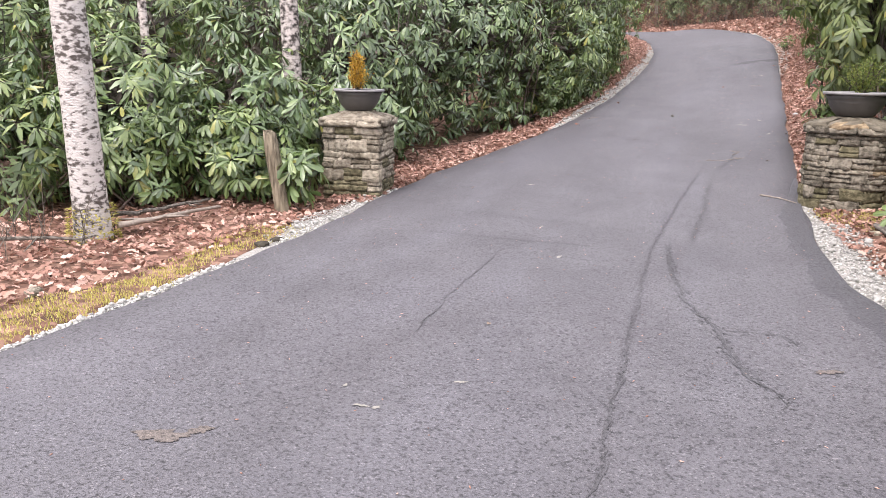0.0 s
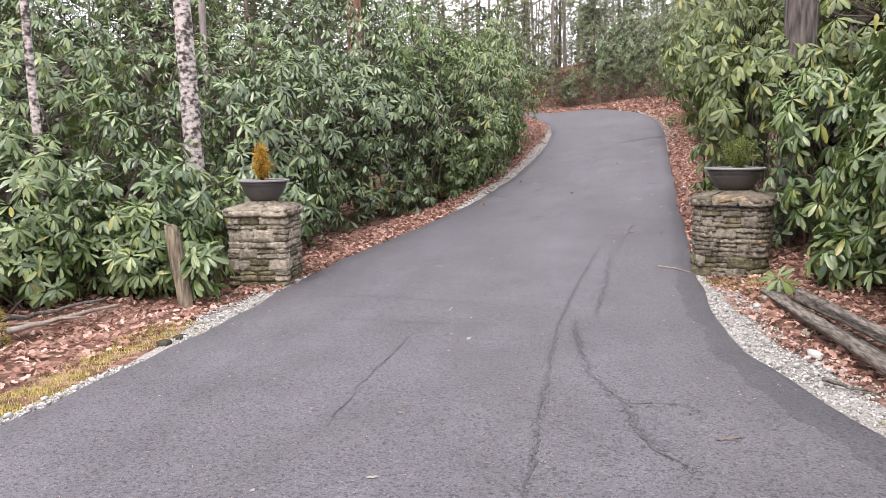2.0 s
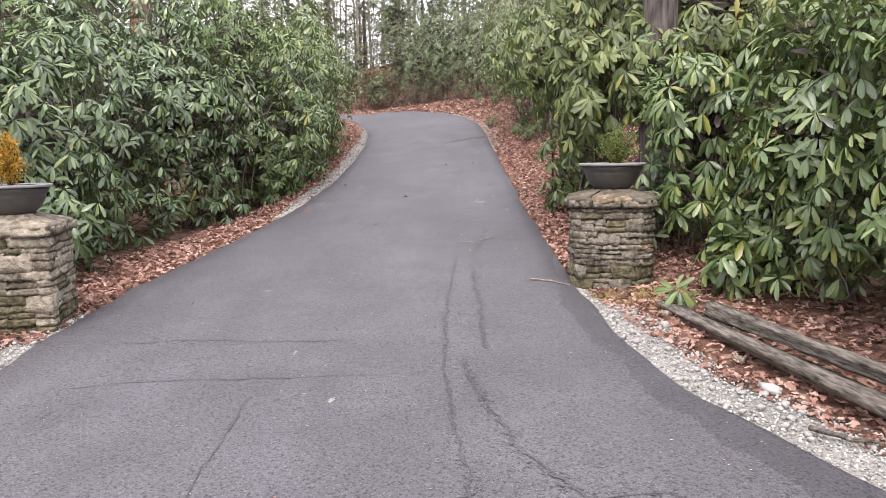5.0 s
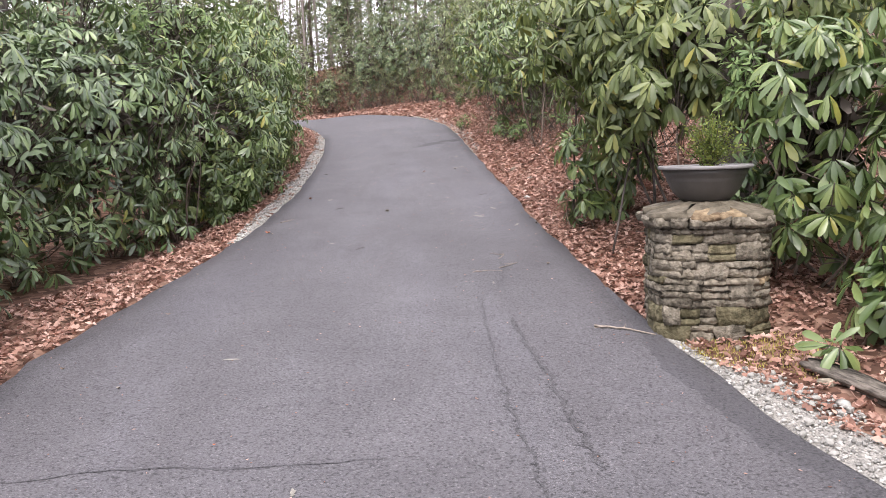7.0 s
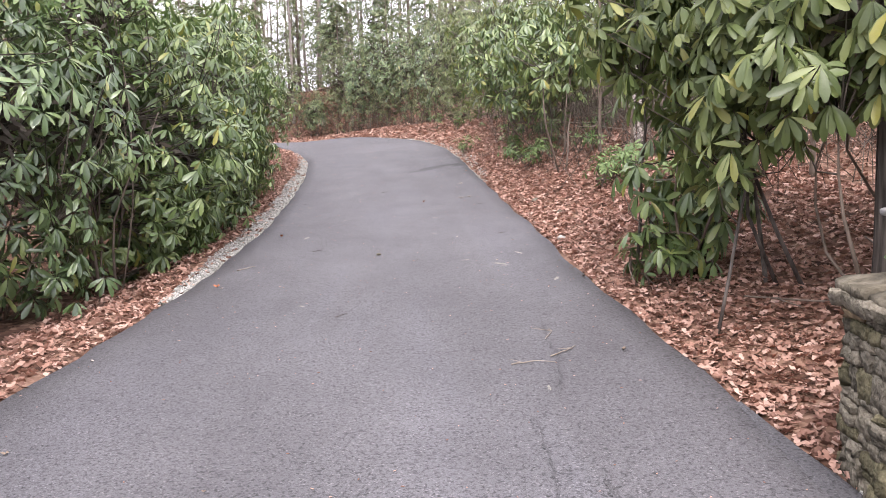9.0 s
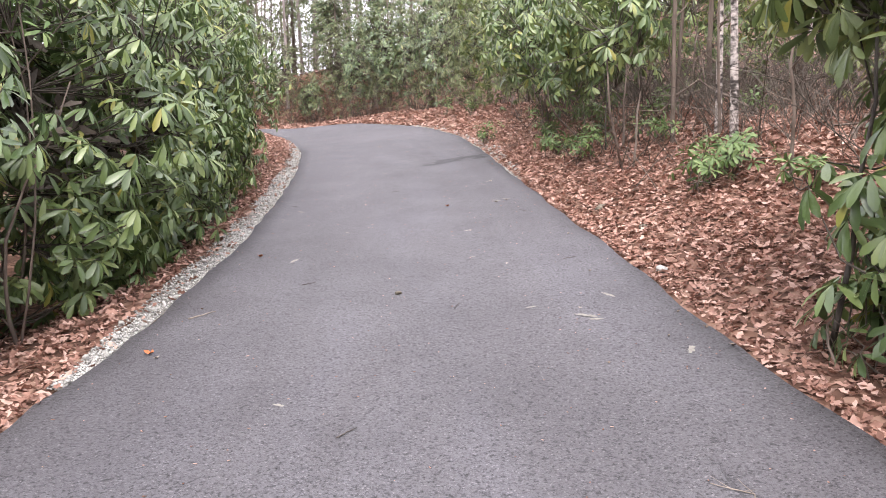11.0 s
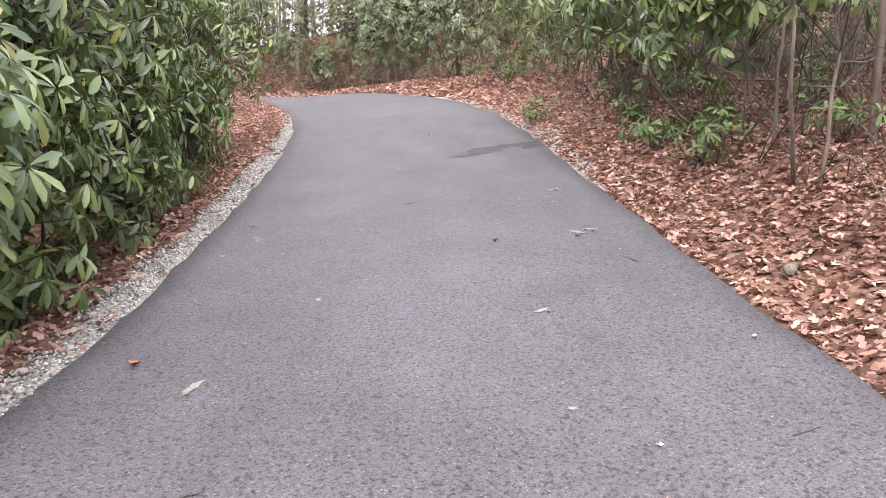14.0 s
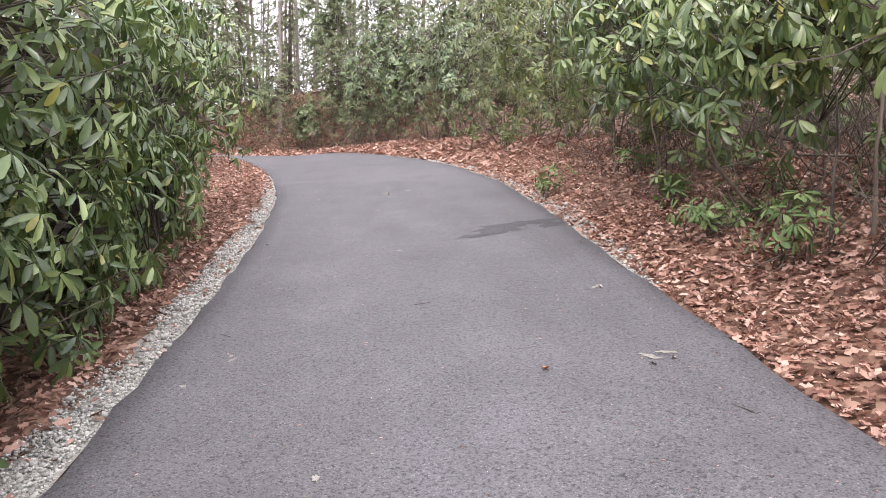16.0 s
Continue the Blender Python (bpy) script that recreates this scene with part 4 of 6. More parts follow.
# hedge on the downhill side, from the gate to the bend
for k, (x, y, rx, ry, h, n) in enumerate([
    (-5.1, 9.3, 1.1, 1.2, 2.7, 430), (-5.3, 11.2, 1.25, 1.3, 3.2, 520), (-4.75, 12.9, 1.2, 1.2, 3.4, 540), (-4.3, 14.5, 1.2, 1.2, 3.6, 560),
    (-4.15, 16.1, 1.25, 1.2, 3.5, 560), (-4.1, 17.8, 1.2, 1.3, 3.6, 520), (-4.2, 19.6, 1.2, 1.3, 3.8, 480), (-4.3, 21.5, 1.25, 1.3, 4.0, 440),
    (-4.6, 23.6, 1.3, 1.4, 4.2, 400), (-5.4, 26.0, 1.4, 1.6, 4.2, 320),
    (-7.2, 10.4, 1.4, 1.4, 3.6, 380), (-7.0, 13.0, 1.5, 1.6, 4.2, 360), (-6.4, 16.0, 1.5, 1.8, 4.5, 420), (-6.4, 19.5, 1.5, 1.9, 4.6, 400), (-6.8, 23.0, 1.6, 1.9, 5.0, 360),
]):
    # shrubs 3 to 8 take the yellower, lightened leaf to brighten their dim sides
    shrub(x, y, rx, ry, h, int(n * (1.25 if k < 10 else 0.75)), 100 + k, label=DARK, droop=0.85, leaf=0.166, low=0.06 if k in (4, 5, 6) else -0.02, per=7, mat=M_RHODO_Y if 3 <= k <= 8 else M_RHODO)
for k, (x, y, rx, ry, h, n, low) in enumerate([(-3.55, 16.2, 0.45, 0.8, 1.1, 90, -0.05), (-3.6, 14.6, 0.4, 0.7, 1.0, 60, -0.05), (-3.5, 18.2, 0.42, 0.8, 1.6, 90, 0.2), (-3.55, 20.2, 0.4, 0.8, 1.7, 80, 0.25)]):
    shrub(x, y, rx, ry, h, n, 130 + k, label="low rhododendron boughs drooping over the gravel strip", mat=M_RHODO_Y, droop=1.0, low=low, leaf=0.165, per=7, hollow=0.2, stems=3)
# looser shrubs behind the gate post and birches
for k, (x, y, rx, ry, h, n) in enumerate([
    (-5.7, 7.2, 1.0, 0.9, 1.7, 300), (-6.6, 6.2, 1.1, 1.0, 1.9, 320), (-5.25, 6.6, 0.6, 0.5, 1.1, 90), (-7.6, 4.9, 1.2, 1.1, 1.8, 300),
    (-7.6, 7.6, 1.3, 1.2, 2.6, 340), (-9.2, 6.2, 1.4, 1.3, 2.7, 320), (-8.8, 9.2, 1.5, 1.4, 3.4, 340), (-10.8, 8.0, 1.6, 1.5, 3.4, 320), (-9.6, 3.8, 1.3, 1.2, 2.2, 240), (-11.2, 5.0, 1.5, 1.4, 2.8, 240),
    (-10.6, 11.0, 1.7, 1.6, 4.2, 320), (-13.2, 9.0, 1.8, 1.7, 4.4, 300), (-13.0, 12.5, 1.9, 1.8, 5.0, 300), (-9.2, 13.2, 1.7, 1.7, 4.6, 320), (-15.5, 6.5, 1.9, 1.8, 4.6, 260),
]):
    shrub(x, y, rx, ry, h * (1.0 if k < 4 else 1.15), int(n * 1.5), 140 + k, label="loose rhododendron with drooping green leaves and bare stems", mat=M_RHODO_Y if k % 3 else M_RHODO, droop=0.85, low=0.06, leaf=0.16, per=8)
for k, (x, y, rx, ry, h, n) in enumerate([(-5.0, 6.6, 0.55, 0.5, 1.0, 90), (-4.72, 6.85, 0.4, 0.35, 0.9, 60), (-4.75, 7.7, 0.45, 0.4, 1.3, 80), (-5.9, 5.9, 0.75, 0.6, 1.3, 170), (-6.6, 5.1, 0.8, 0.7, 1.4, 180), (-5.4, 7.6, 0.7, 0.6, 1.6, 150), (-7.6, 4.0, 0.9, 0.8, 1.5, 170), (-8.8, 3.0, 1.0, 0.9, 1.7, 170)]):
    shrub(x, y, rx, ry, h, n, 160 + k, label="low rhododendron with drooping leaves reaching the leaf litter", mat=M_RHODO_Y, droop=0.9, low=-0.05, leaf=0.155, per=8, hollow=0.3)
# uphill side
for k, (x, y, rx, ry, h, n, lean) in enumerate([
    (2.55, 7.4, 0.75, 0.8, 2.5, 400, (-0.15, -0.2)), (2.75, 6.0, 0.8, 0.9, 2.6, 430, (-0.15, 0)), (2.95, 4.5, 0.9, 0.95, 2.8, 420, (-0.1, 0)), (3.5, 3.0, 1.1, 1.1, 2.9, 300, (0, 0)), (3.3, 8.6, 1.0, 0.9, 3.6, 400, (-0.2, -0.3)),
    (3.7, 6.8, 1.1, 1.2, 4.0, 420, (-0.4, -0.3)), (4.3, 5.0, 1.3, 1.3, 3.9, 380, (-0.4, 0)), (5.4, 8.4, 1.6, 1.5, 4.6, 340, (0, 0)), (4.6, 10.6, 1.5, 1.4, 4.2, 160, (-0.3, -0.2)),
]):
    shrub(x, y, rx, ry, h, n, 180 + k, label=SUNNY + " above the fence rails", mat=M_RHODO_Y, lean=lean, leaf=0.16, droop=0.95, low=0.08, per=9)
for k, (x, y, h) in enumerate([(-10.5, 14.5, 5.6), (-9.5, 19.0, 6.0), (-12.5, 11.5, 5.2), (-9.0, 24.0, 6.2), (-13.5, 17.5, 6.4), (-11.0, 8.5, 4.8)]):
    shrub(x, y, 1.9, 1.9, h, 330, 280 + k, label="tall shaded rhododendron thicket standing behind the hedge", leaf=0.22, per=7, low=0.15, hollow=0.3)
shrub(1.7, 10.0, 0.7, 0.6, 2.5, 150, 208, label="leafy rhododendron boughs in front of the oak trunk", mat=M_RHODO_OLIVE, leaf=0.19, droop=1.2, low=0.5, stems=4)
shrub(2.8, 10.4, 0.8, 0.9, 3.2, 270, 206, label="leggy rhododendron with crooked bare stems behind the pillar", mat=M_RHODO_OLIVE, leaf=0.18, droop=1.2, low=0.42, lean=(-0.3, 0.2), stems=5)
shrub(1.75, 11.1, 1.15, 1.5, 3.6, 480, 201, label="leggy rhododendron with bare stems leaning over the leaf bank", mat=M_RHODO_OLIVE, bark=M_BARK_DK, leaf=0.175, droop=1.25, low=0.34, lean=(-0.3, 0.3), stems=3, hollow=0.2, shade_leaves=False)
shrub(1.05, 10.6, 0.5, 1.1, 2.6, 260, 210, label="olive-leaved rhododendron boughs hanging beside the asphalt", mat=M_RHODO_OLIVE, bark=M_BARK_DK, leaf=0.17, droop=1.2, low=0.4, stems=1, hollow=0.15, shade_leaves=False)
shrub(0.9, 11.9, 0.45, 0.8, 2.7, 130, 211, label="high rhododendron spray reaching over the bank foot", mat=M_RHODO_OLIVE, bark=M_BARK_DK, leaf=0.17, droop=1.1, low=0.62, stems=1, hollow=0.15, shade_leaves=False)
shrub(2.2, 7.9, 0.5, 0.5, 1.5, 130, 212, label="dense low rhododendron behind the fence rails", mat=M_RHODO_Y, leaf=0.165, droop=1.0, low=-0.05, stems=4, hollow=0.3)
shrub(1.8, 9.35, 0.45, 0.45, 1.1, 80, 213, label="low rhododendron in the shade behind the pillar", mat=M_RHODO, leaf=0.16, droop=1.0, low=0.0, stems=4, hollow=0.3)
shrub(1.3, 11.75, 0.5, 0.55, 1.5, 110, 209, label="drooping rhododendron boughs low over the leaf bank", mat=M_RHODO_Y, leaf=0.18, droop=1.2, low=0.1, stems=4)
shrub(1.0, 11.75, 0.3, 0.4, 0.55, 26, 202, label="small low rhododendron at the asphalt edge", mat=M_RHODO_Y, leaf=0.16, low=0.1)
shrub(2.0, 8.75, 0.5, 0.55, 2.2, 150, 207, label="drooping rhododendron crowding the stone pillar", mat=M_RHODO_Y, leaf=0.19, droop=1.2, stems=4, low=0.12)
shrub(1.85, 7.75, 0.3, 0.3, 0.75, 22, 203, label="young pale-green rhododendron beside the stone pillar", mat=M_RHODO_Y, leaf=0.2, stems=3, hollow=0.2)
shrub(1.35, 7.55, 0.14, 0.14, 0.34, 5, 204, label="seedling rhododendron at the pillar foot", mat=M_RHODO_Y, leaf=0.17, stems=2, hollow=0.1)
shrub(-4.2, 6.45, 0.22, 0.22, 0.72, 18, 205, label="young rhododendron beside the wooden post", mat=M_RHODO_Y, leaf=0.2, stems=3, hollow=0.2)
for k, (x, y, rx, ry, h, n, lean, low) in enumerate([
    (2.6, 18.5, 0.85, 0.6, 1.5, 75, (-1.2, -0.5), 0.5), (3.3, 19.4, 1.3, 1.0, 3.3, 220, (-0.5, -0.2), 0.45), (2.5, 21.9, 1.2, 1.2, 3.2, 420, (-0.5, -0.3), 0.08), (2.3, 24.5, 1.3, 1.3, 3.8, 430, (-0.5, -0.3), 0.04), (2.1, 27.3, 1.3, 1.4, 4.2, 400, (-0.4, 0), 0.04), (4.6, 22.9, 1.5, 1.5, 3.9, 380, (0, 0), 0.04),
    (4.2, 28.5, 1.8, 1.8, 5.2, 360, (0, 0), 0.04), (1.5, 30.6, 1.4, 1.4, 4.6, 360, (0, 0), 0.04), (6.6, 25.5, 1.9, 1.9, 5.4, 300, (0, 0), 0.04), (6.2, 20.3, 1.5, 1.5, 4.0, 170, (0, 0), 0.06), (5.6, 17.4, 1.2, 1.2, 3.0, 160, (0, 0), 0.3), (6.6, 14.5, 1.5, 1.5, 3.6, 120, (0, 0), 0.14), (5.6, 12.6, 1.3, 1.3, 3.6, 130, (0, 0), 0.1), (9.0, 22.5, 2.0, 2.0, 5.4, 260, (0, 0), 0.04), (8.6, 17.5, 2.0, 2.0, 4.6, 160, (0, 0), 0.04), (4.3, 25.6, 1.4, 1.4, 4.4, 300, (0, 0), 0.04), (4.9, 19.2, 1.1, 1.0, 2.7, 150, (-0.3, -0.2), 0.12), (5.4, 21.4, 1.2, 1.2, 3.4, 140, (0, 0), 0.06), (4.6, 17.0, 0.8, 0.8, 1.7, 110, (0, 0), 0.15), (5.9, 15.8, 1.1, 1.1, 2.8, 200, (0, 0), 0.1), (4.9, 13.8, 1.0, 1.0, 2.6, 190, (0, 0), 0.1), (7.4, 18.6, 1.6, 1.6, 3.8, 150, (0, 0), 0.04),
]):
    # lighter leaf colours make up for too little light on this bank
    shrub(x, y, rx, ry, h, n, 220 + k, label="spreading rhododendron overhanging the leafy bank", lean=lean, low=low, droop=1.0, hollow=0.35, leaf=0.17, per=7, mat=(M_RHODO_OLIVE, M_RHODO_Y, M_RHODO_OLIVE, M_PALE_LEAF)[k % 4], stems=3, shade_leaves=y < 14)
for k, (x, y, rx, ry, h, n, low) in enumerate([(1.45, 16.8, 0.9, 0.7, 2.5, 110, 0.46), (1.7, 18.8, 0.95, 0.9, 2.4, 200, 0.3), (1.5, 20.4, 1.0, 0.9, 2.6, 230, 0.22), (2.9, 17.6, 0.9, 0.8, 2.9, 130, 0.6), (1.7, 22.3, 1.0, 1.0, 3.0, 240, 0.3)]):
    shrub(x, y, rx, ry, h, n, 300 + k, label="leggy rhododendron holding its drooping leaves over bare brush", shade_leaves=False, mat=M_RHODO_OLIVE if k == 3 else M_RHODO_Y, lean=(-0.25, -0.1), low=low, droop=1.15, hollow=0.2, leaf=0.165, per=7, stems=2)
for k, (x, y, h) in enumerate([(1.3, 17.9, 0.4), (1.55, 18.3, 0.45), (1.2, 19.0, 0.35), (2.0, 17.3, 0.4), (1.35, 20.0, 0.4), (0.75, 22.6, 0.45), (1.6, 15.1, 0.4), (1.75, 15.35, 0.45), (1.95, 15.0, 0.4), (2.05, 15.3, 0.4), (2.1, 14.3, 0.35), (2.6, 18.6, 0.35), (1.9, 19.4, 0.3), (3.3, 17.4, 0.4), (3.6, 14.4, 0.35), (2.2, 20.9, 0.4), (2.9, 19.2, 0.4), (1.7, 22.0, 0.4), (1.4, 18.9, 0.3),  (1.2, 28.6, 0.6), (0.8, 30.3, 0.6), (2.2, 20.3, 0.35)]):
    shrub(x, y, 0.34, 0.3, h, 14, 240 + k, label="low fresh-green laurel seedling in the leaf litter", mat=M_LAUREL, leaf=0.11, per=7, droop=0.1, stems=3, hollow=0.2, name="laurel_seedling", low=0.3)
for k, (x, y, rx, h, n) in enumerate([(-4.1, 13.9, 0.9, 4.0, 150), (-5.6, 10.9, 0.8, 3.3, 120), (1.75, 9.2, 0.5, 2.1, 110), (-9.9, 10.2, 1.2, 4.2, 140)]):
    shrub(x, y, rx, rx, h, n, 260 + k, label="bright green mountain laurel growing among rhododendrons", mat=M_LAUREL, leaf=0.1, per=9, droop=0.1, name="mountain_laurel", low=0.5, hollow=0.3)

def moss_collar(x, y, r, h, seed):
    """Blades of moss clinging to a trunk's foot."""
    rg = np.random.default_rng(seed)
    n = 700
    a, z = rg.uniform(0, 6.28, n), rg.random(n) ** 1.5 * h
    rr = r * (1.05 + 0.25 * np.exp(-z / 0.2))
    p = np.column_stack([x + rr * np.cos(a), y + rr * np.sin(a), seat(x, y) + z])
    out = np.column_stack([np.cos(a), np.sin(a), rg.normal(0, 0.5, n)])
    soup = Soup()
    soup.many(np.array([(-0.3, 0, 0), (0.3, 0, 0), (0, 0.15, 1.0)]), np.array([(0, 1, 2)]), None, frames_from(np.column_stack([-np.sin(a), np.cos(a), rg.normal(0, 0.4, n)]), out), rg.uniform(0.02, 0.045, n), p)
    return tagged(new("moss_collar", soup.mesh("moss_collar", M_MOSS)), "yellow-green moss clinging to the birch foot", "moss", kind="stuff")


moss_collar(-5.2, 4.65, 0.165, 0.3, 299)

# trees close by
tree(-5.2, 4.65, 13, 0.15, 301, M_BIRCH, "white birch trunk with dark lichen beside the drive", "birch_tree", (-0.02, 0.0), limbs=5, first=0.5, sides=16, crook=0.04, flare=1.25)
tree(-5.42, 8.2, 12, 0.13, 302, M_BIRCH_OLD, "mottled birch trunk behind the stone pillar", "birch_tree", (-0.04, 0.02), limbs=6, first=0.4, sides=14, crook=0.06)
tree(-6.1, 6.42, 9, 0.055, 303, M_BIRCH_OLD, "thin lichen-spotted birch among rhododendrons", "birch_tree", (-0.02, 0.0), limbs=5, first=0.4, sides=10, crook=0.05)
tree(-8.1, 12.7, 11, 0.09, 304, M_BARK_PALE, "slim pale trunk above the hedge", "tree", (-0.01, 0), limbs=6, first=0.4)
tree(-8.6, 18.5, 17, 0.34, 305, M_BARK_DK, "broad dark furrowed trunk behind the hedge", "oak_tree", (0, 0), limbs=6, first=0.5, sides=14)
tree(-8.6, 21.5, 18, 0.26, 306, M_BARK_RED, "reddish pine trunk behind the hedge", "pine_tree", (0, 0), limbs=6, first=0.6, sides=12)
tree(1.8, 9.9, 17, 0.21, 307, M_BARK_DK, "dark furrowed oak trunk behind the stone pillar", "oak_tree", (0.0, 0), limbs=6, first=0.45, sides=14)
for k, (x, y, r, h, m) in enumerate([(2.16, 17.1, 0.03, 6, M_BARK), (2.6, 16.85, 0.042, 7.5, M_BIRCH_OLD), (2.5, 16.25, 0.045, 8, M_BIRCH_OLD), (2.95, 18.9, 0.03, 5, M_BARK), (1.79, 17.8, 0.016, 2.4, M_BARK), (1.63, 18.0, 0.012, 1.6, M_BARK_DK), (2.5, 16.6, 0.02, 3.2, M_BARK), (4.6, 15.2, 0.035, 6, M_BARK), (5.2, 19.5, 0.08, 9, M_BARK), (4.4, 21.0, 0.05, 8, M_BARK), (6.0, 17.0, 0.09, 10, M_BARK), (5.6, 14.0, 0.06, 8, M_BARK), (2.2, 14.6, 0.018, 2.2, M_BARK), (3.2, 13.2, 0.03, 5, M_BARK)]):
    tree(x, y, h, r, 320 + k, m, "slender bare sapling on the leafy bank", "sapling", (0.03 * math.sin(k * 2.1), 0.03 * math.cos(k)), limbs=7 if r > 0.02 else 4, first=0.22, sides=8, crook=0.12, flare=1.2)

# woods beyond the bend
rng = np.random.default_rng(77)
for k in range(95):
    if k < 60:
        x, y = rng.uniform(-16, 9), rng.uniform(46, 88)
    elif k < 78:
        x, y = rng.uniform(-34, -11), rng.uniform(10, 44)
    else:
        x, y = rng.uniform(7.5, 24), rng.uniform(8, 44)
    if abs(y - 44) < 4 and x < -6:
        continue
    tree(x, y, rng.uniform(13, 22), rng.uniform(0.04, 0.15), 400 + k, (M_BARK_PALE, M_BARK_PALE, M_BARK)[k % 3], "tall bare woodland trunk in the distance", "forest_tree", (rng.normal(0, 0.025), rng.normal(0, 0.025)), limbs=7, first=0.3, sides=7, twigs=True, crook=0.35)
for k, (x, y, h, s) in enumerate([(-7.6, 47.5, 8, 2.2), (-5.6, 49.5, 9, 2.4), (-9.8, 50, 10, 2.6), (-3.2, 46.5, 6.5, 2.2), (-0.6, 45, 6.5, 2.4), (1.2, 41.5, 7, 2.2), (-12.5, 51, 9, 2.6), (3.2, 38, 8, 2.4), (-7.4, 33.5, 7, 1.8), (-9.5, 30, 8, 2.2), (5.2, 34, 8.5, 2.6), (-15, 54, 10, 3), (2.6, 46, 9, 2.8), (-2.0, 53, 9, 2.8), (6.4, 42, 9, 2.8), (-18, 50, 10, 3), (0.8, 50, 9, 3), (5.0, 50, 10, 3), (9.0, 37, 10, 3), (8.6, 30, 9, 3), (-12, 27, 9, 2.6), (-11, 22, 9, 2.6), (-11.5, 17, 8, 2.4), (-15, 14, 9, 2.8), (-17, 10, 9, 2.8), (-19, 18, 11, 3.2), (-14.5, 22, 10, 3), (8.5, 12, 9, 2.6), (12, 20, 11, 3.2), (11, 14, 10, 3), (12, 27, 11, 3.2), (-14, 58, 9, 3.4), (-10, 57, 8, 3.4), (-6.6, 56, 8, 3.4), (-3.6, 58, 7.5, 3.2), (0.5, 57, 8, 3.4), (4, 56, 9, 3.4), (-4.6, 52.5, 6, 2.6), (-8.6, 53, 6.5, 2.6), (8, 47, 9, 3.2), (-8.8, 47.6, 5, 1.8), (-9.4, 16.5, 8, 2.8), (-9.6, 24, 9, 3), (-13, 18, 10, 3.2), (-10.8, 14.6, 8, 2.6), (-8.4, 28, 9, 2.8), (-12, 31, 10, 3), (-12.5, 20, 12, 3), (-14, 25, 13, 3.4), (-10.5, 27, 12, 3), (-16, 16, 12, 3.4), (-13.5, 33, 13, 3.4), (-9.5, 35, 11, 2.8), (-17, 28, 14, 3.6), (-18, 22, 13, 3.6), (-11.5, 24.5, 12, 3), (-14.5, 12, 11, 3)]):
    conifer(x, y, h, s, 520 + k, "feathery green hemlock at the edge of the woods", n=1500)
for k, (x, y, rx, h, n) in enumerate([(-4.4, 44.8, 1.0, 2.2, 170), (-2.2, 43.2, 1.6, 4.4, 380), (0.3, 39.0, 1.4, 4.2, 360), (1.3, 35.4, 1.4, 4.6, 360), (-8.6, 48.6, 1.2, 2.4, 160), (2.9, 33.2, 1.6, 4.8, 340), (-6.4, 46.9, 0.8, 1.6, 90), (-0.8, 41.2, 1.5, 5.2, 360), (-3.6, 47.5, 1.6, 5.0, 300), (-1.2, 47.0, 1.8, 6.0, 320), (-10.6, 49.0, 1.6, 3.4, 200)]):
    shrub(x, y, rx, rx, h, n, 560 + k, label="rhododendron thicket at the far side of the bend", leaf=0.2, per=7, low=0.12, hollow=0.3)

# tall airy shrubs with small pale leaves that close the view at the bend
for k, (x, y, rx, h, n) in enumerate([(-5.4, 45.8, 1.7, 5.2, 420), (-7.6, 46.8, 1.8, 5.6, 420), (-3.0, 44.6, 1.5, 5.4, 420), (-1.0, 42.6, 1.5, 5.2, 420), (0.6, 38.4, 1.5, 5.4, 420), (-9.8, 48.4, 1.9, 6.0, 400), (1.9, 34.2, 1.5, 5.2, 420), (-6.4, 49.6, 2.2, 7.2, 420), (-3.6, 48.8, 2.2, 7.4, 420), (-1.4, 46.4, 2.0, 7.0, 420), (3.0, 31.0, 1.5, 4.8, 380), (2.4, 38.6, 1.8, 6.6, 380), (-12.4, 49.8, 2.2, 6.4, 380)]):
    shrub(x, y - 1.6, rx, rx, h, n, 600 + k, label="tall airy evergreen shrub with small pale leaves by the bend", mat=M_PALE_LEAF, leaf=0.12, per=8, droop=0.3, name="woodland_shrub", low=-0.04, hollow=0.15, stems=6)


def brush(name, label, pick, n, seed, tall, mat=None, sprawl=0.3):
    """Bare upright brushwood, too many stems to count."""
    r = np.random.default_rng(seed)
    soup = Soup()
    x, y = pick(r, n)
    z = land_z(x, y)
    for i in range(n):
        h = r.uniform(*tall)
        b = np.array([x[i], y[i], z[i]])
        e = b + np.array([r.normal(0, sprawl) * h, r.normal(0, sprawl) * h, h])
        mid_ = (b + e) / 2 + r.normal(0, 0.05 * h, 3) + np.array([0, 0, 0.3 * sprawl * h])
        w = r.uniform(0.0025, 0.0065)
        soup.tube([b, mid_, e], [w, w * 0.8, w * 0.3], 3, False)
        for j in range(3):
            u = r.uniform(0.3, 0.9)
            q = b * (1 - u) + e * u
            g = q + r.normal(0, 0.22, 3) * h * 0.6 + np.array([0, 0, 0.12 * h])
            soup.tube([q, g], [w * 0.5, w * 0.2], 3, False)
    return tagged(new(name, soup.mesh(name, mat or M_TWIG)), label, "brushwood", kind="stuff")


brush("brushwood", "tangle of bare grey-brown brush under the trees", lambda r, n: (r.uniform(-14, 5, n), np.interp(r.uniform(-14, 5, n) * 0, [0], [0]) + r.uniform(46.5, 54, n)), 450, 601, (1.0, 3.4))
brush("brushwood", "bare brush on the wooded bank behind saplings", lambda r, n: (r.uniform(2.4, 8.0, n), r.uniform(12.5, 26, n)), 1500, 602, (0.25, 1.1), None, 0.9)
brush("brushwood", "thin bare undergrowth rising from the leaf carpet", lambda r, n: (1.2 + 3.2 * r.random(n) ** 0.7, r.uniform(15.5, 25, n)), 1000, 605, (0.15, 0.75), None, 0.8)
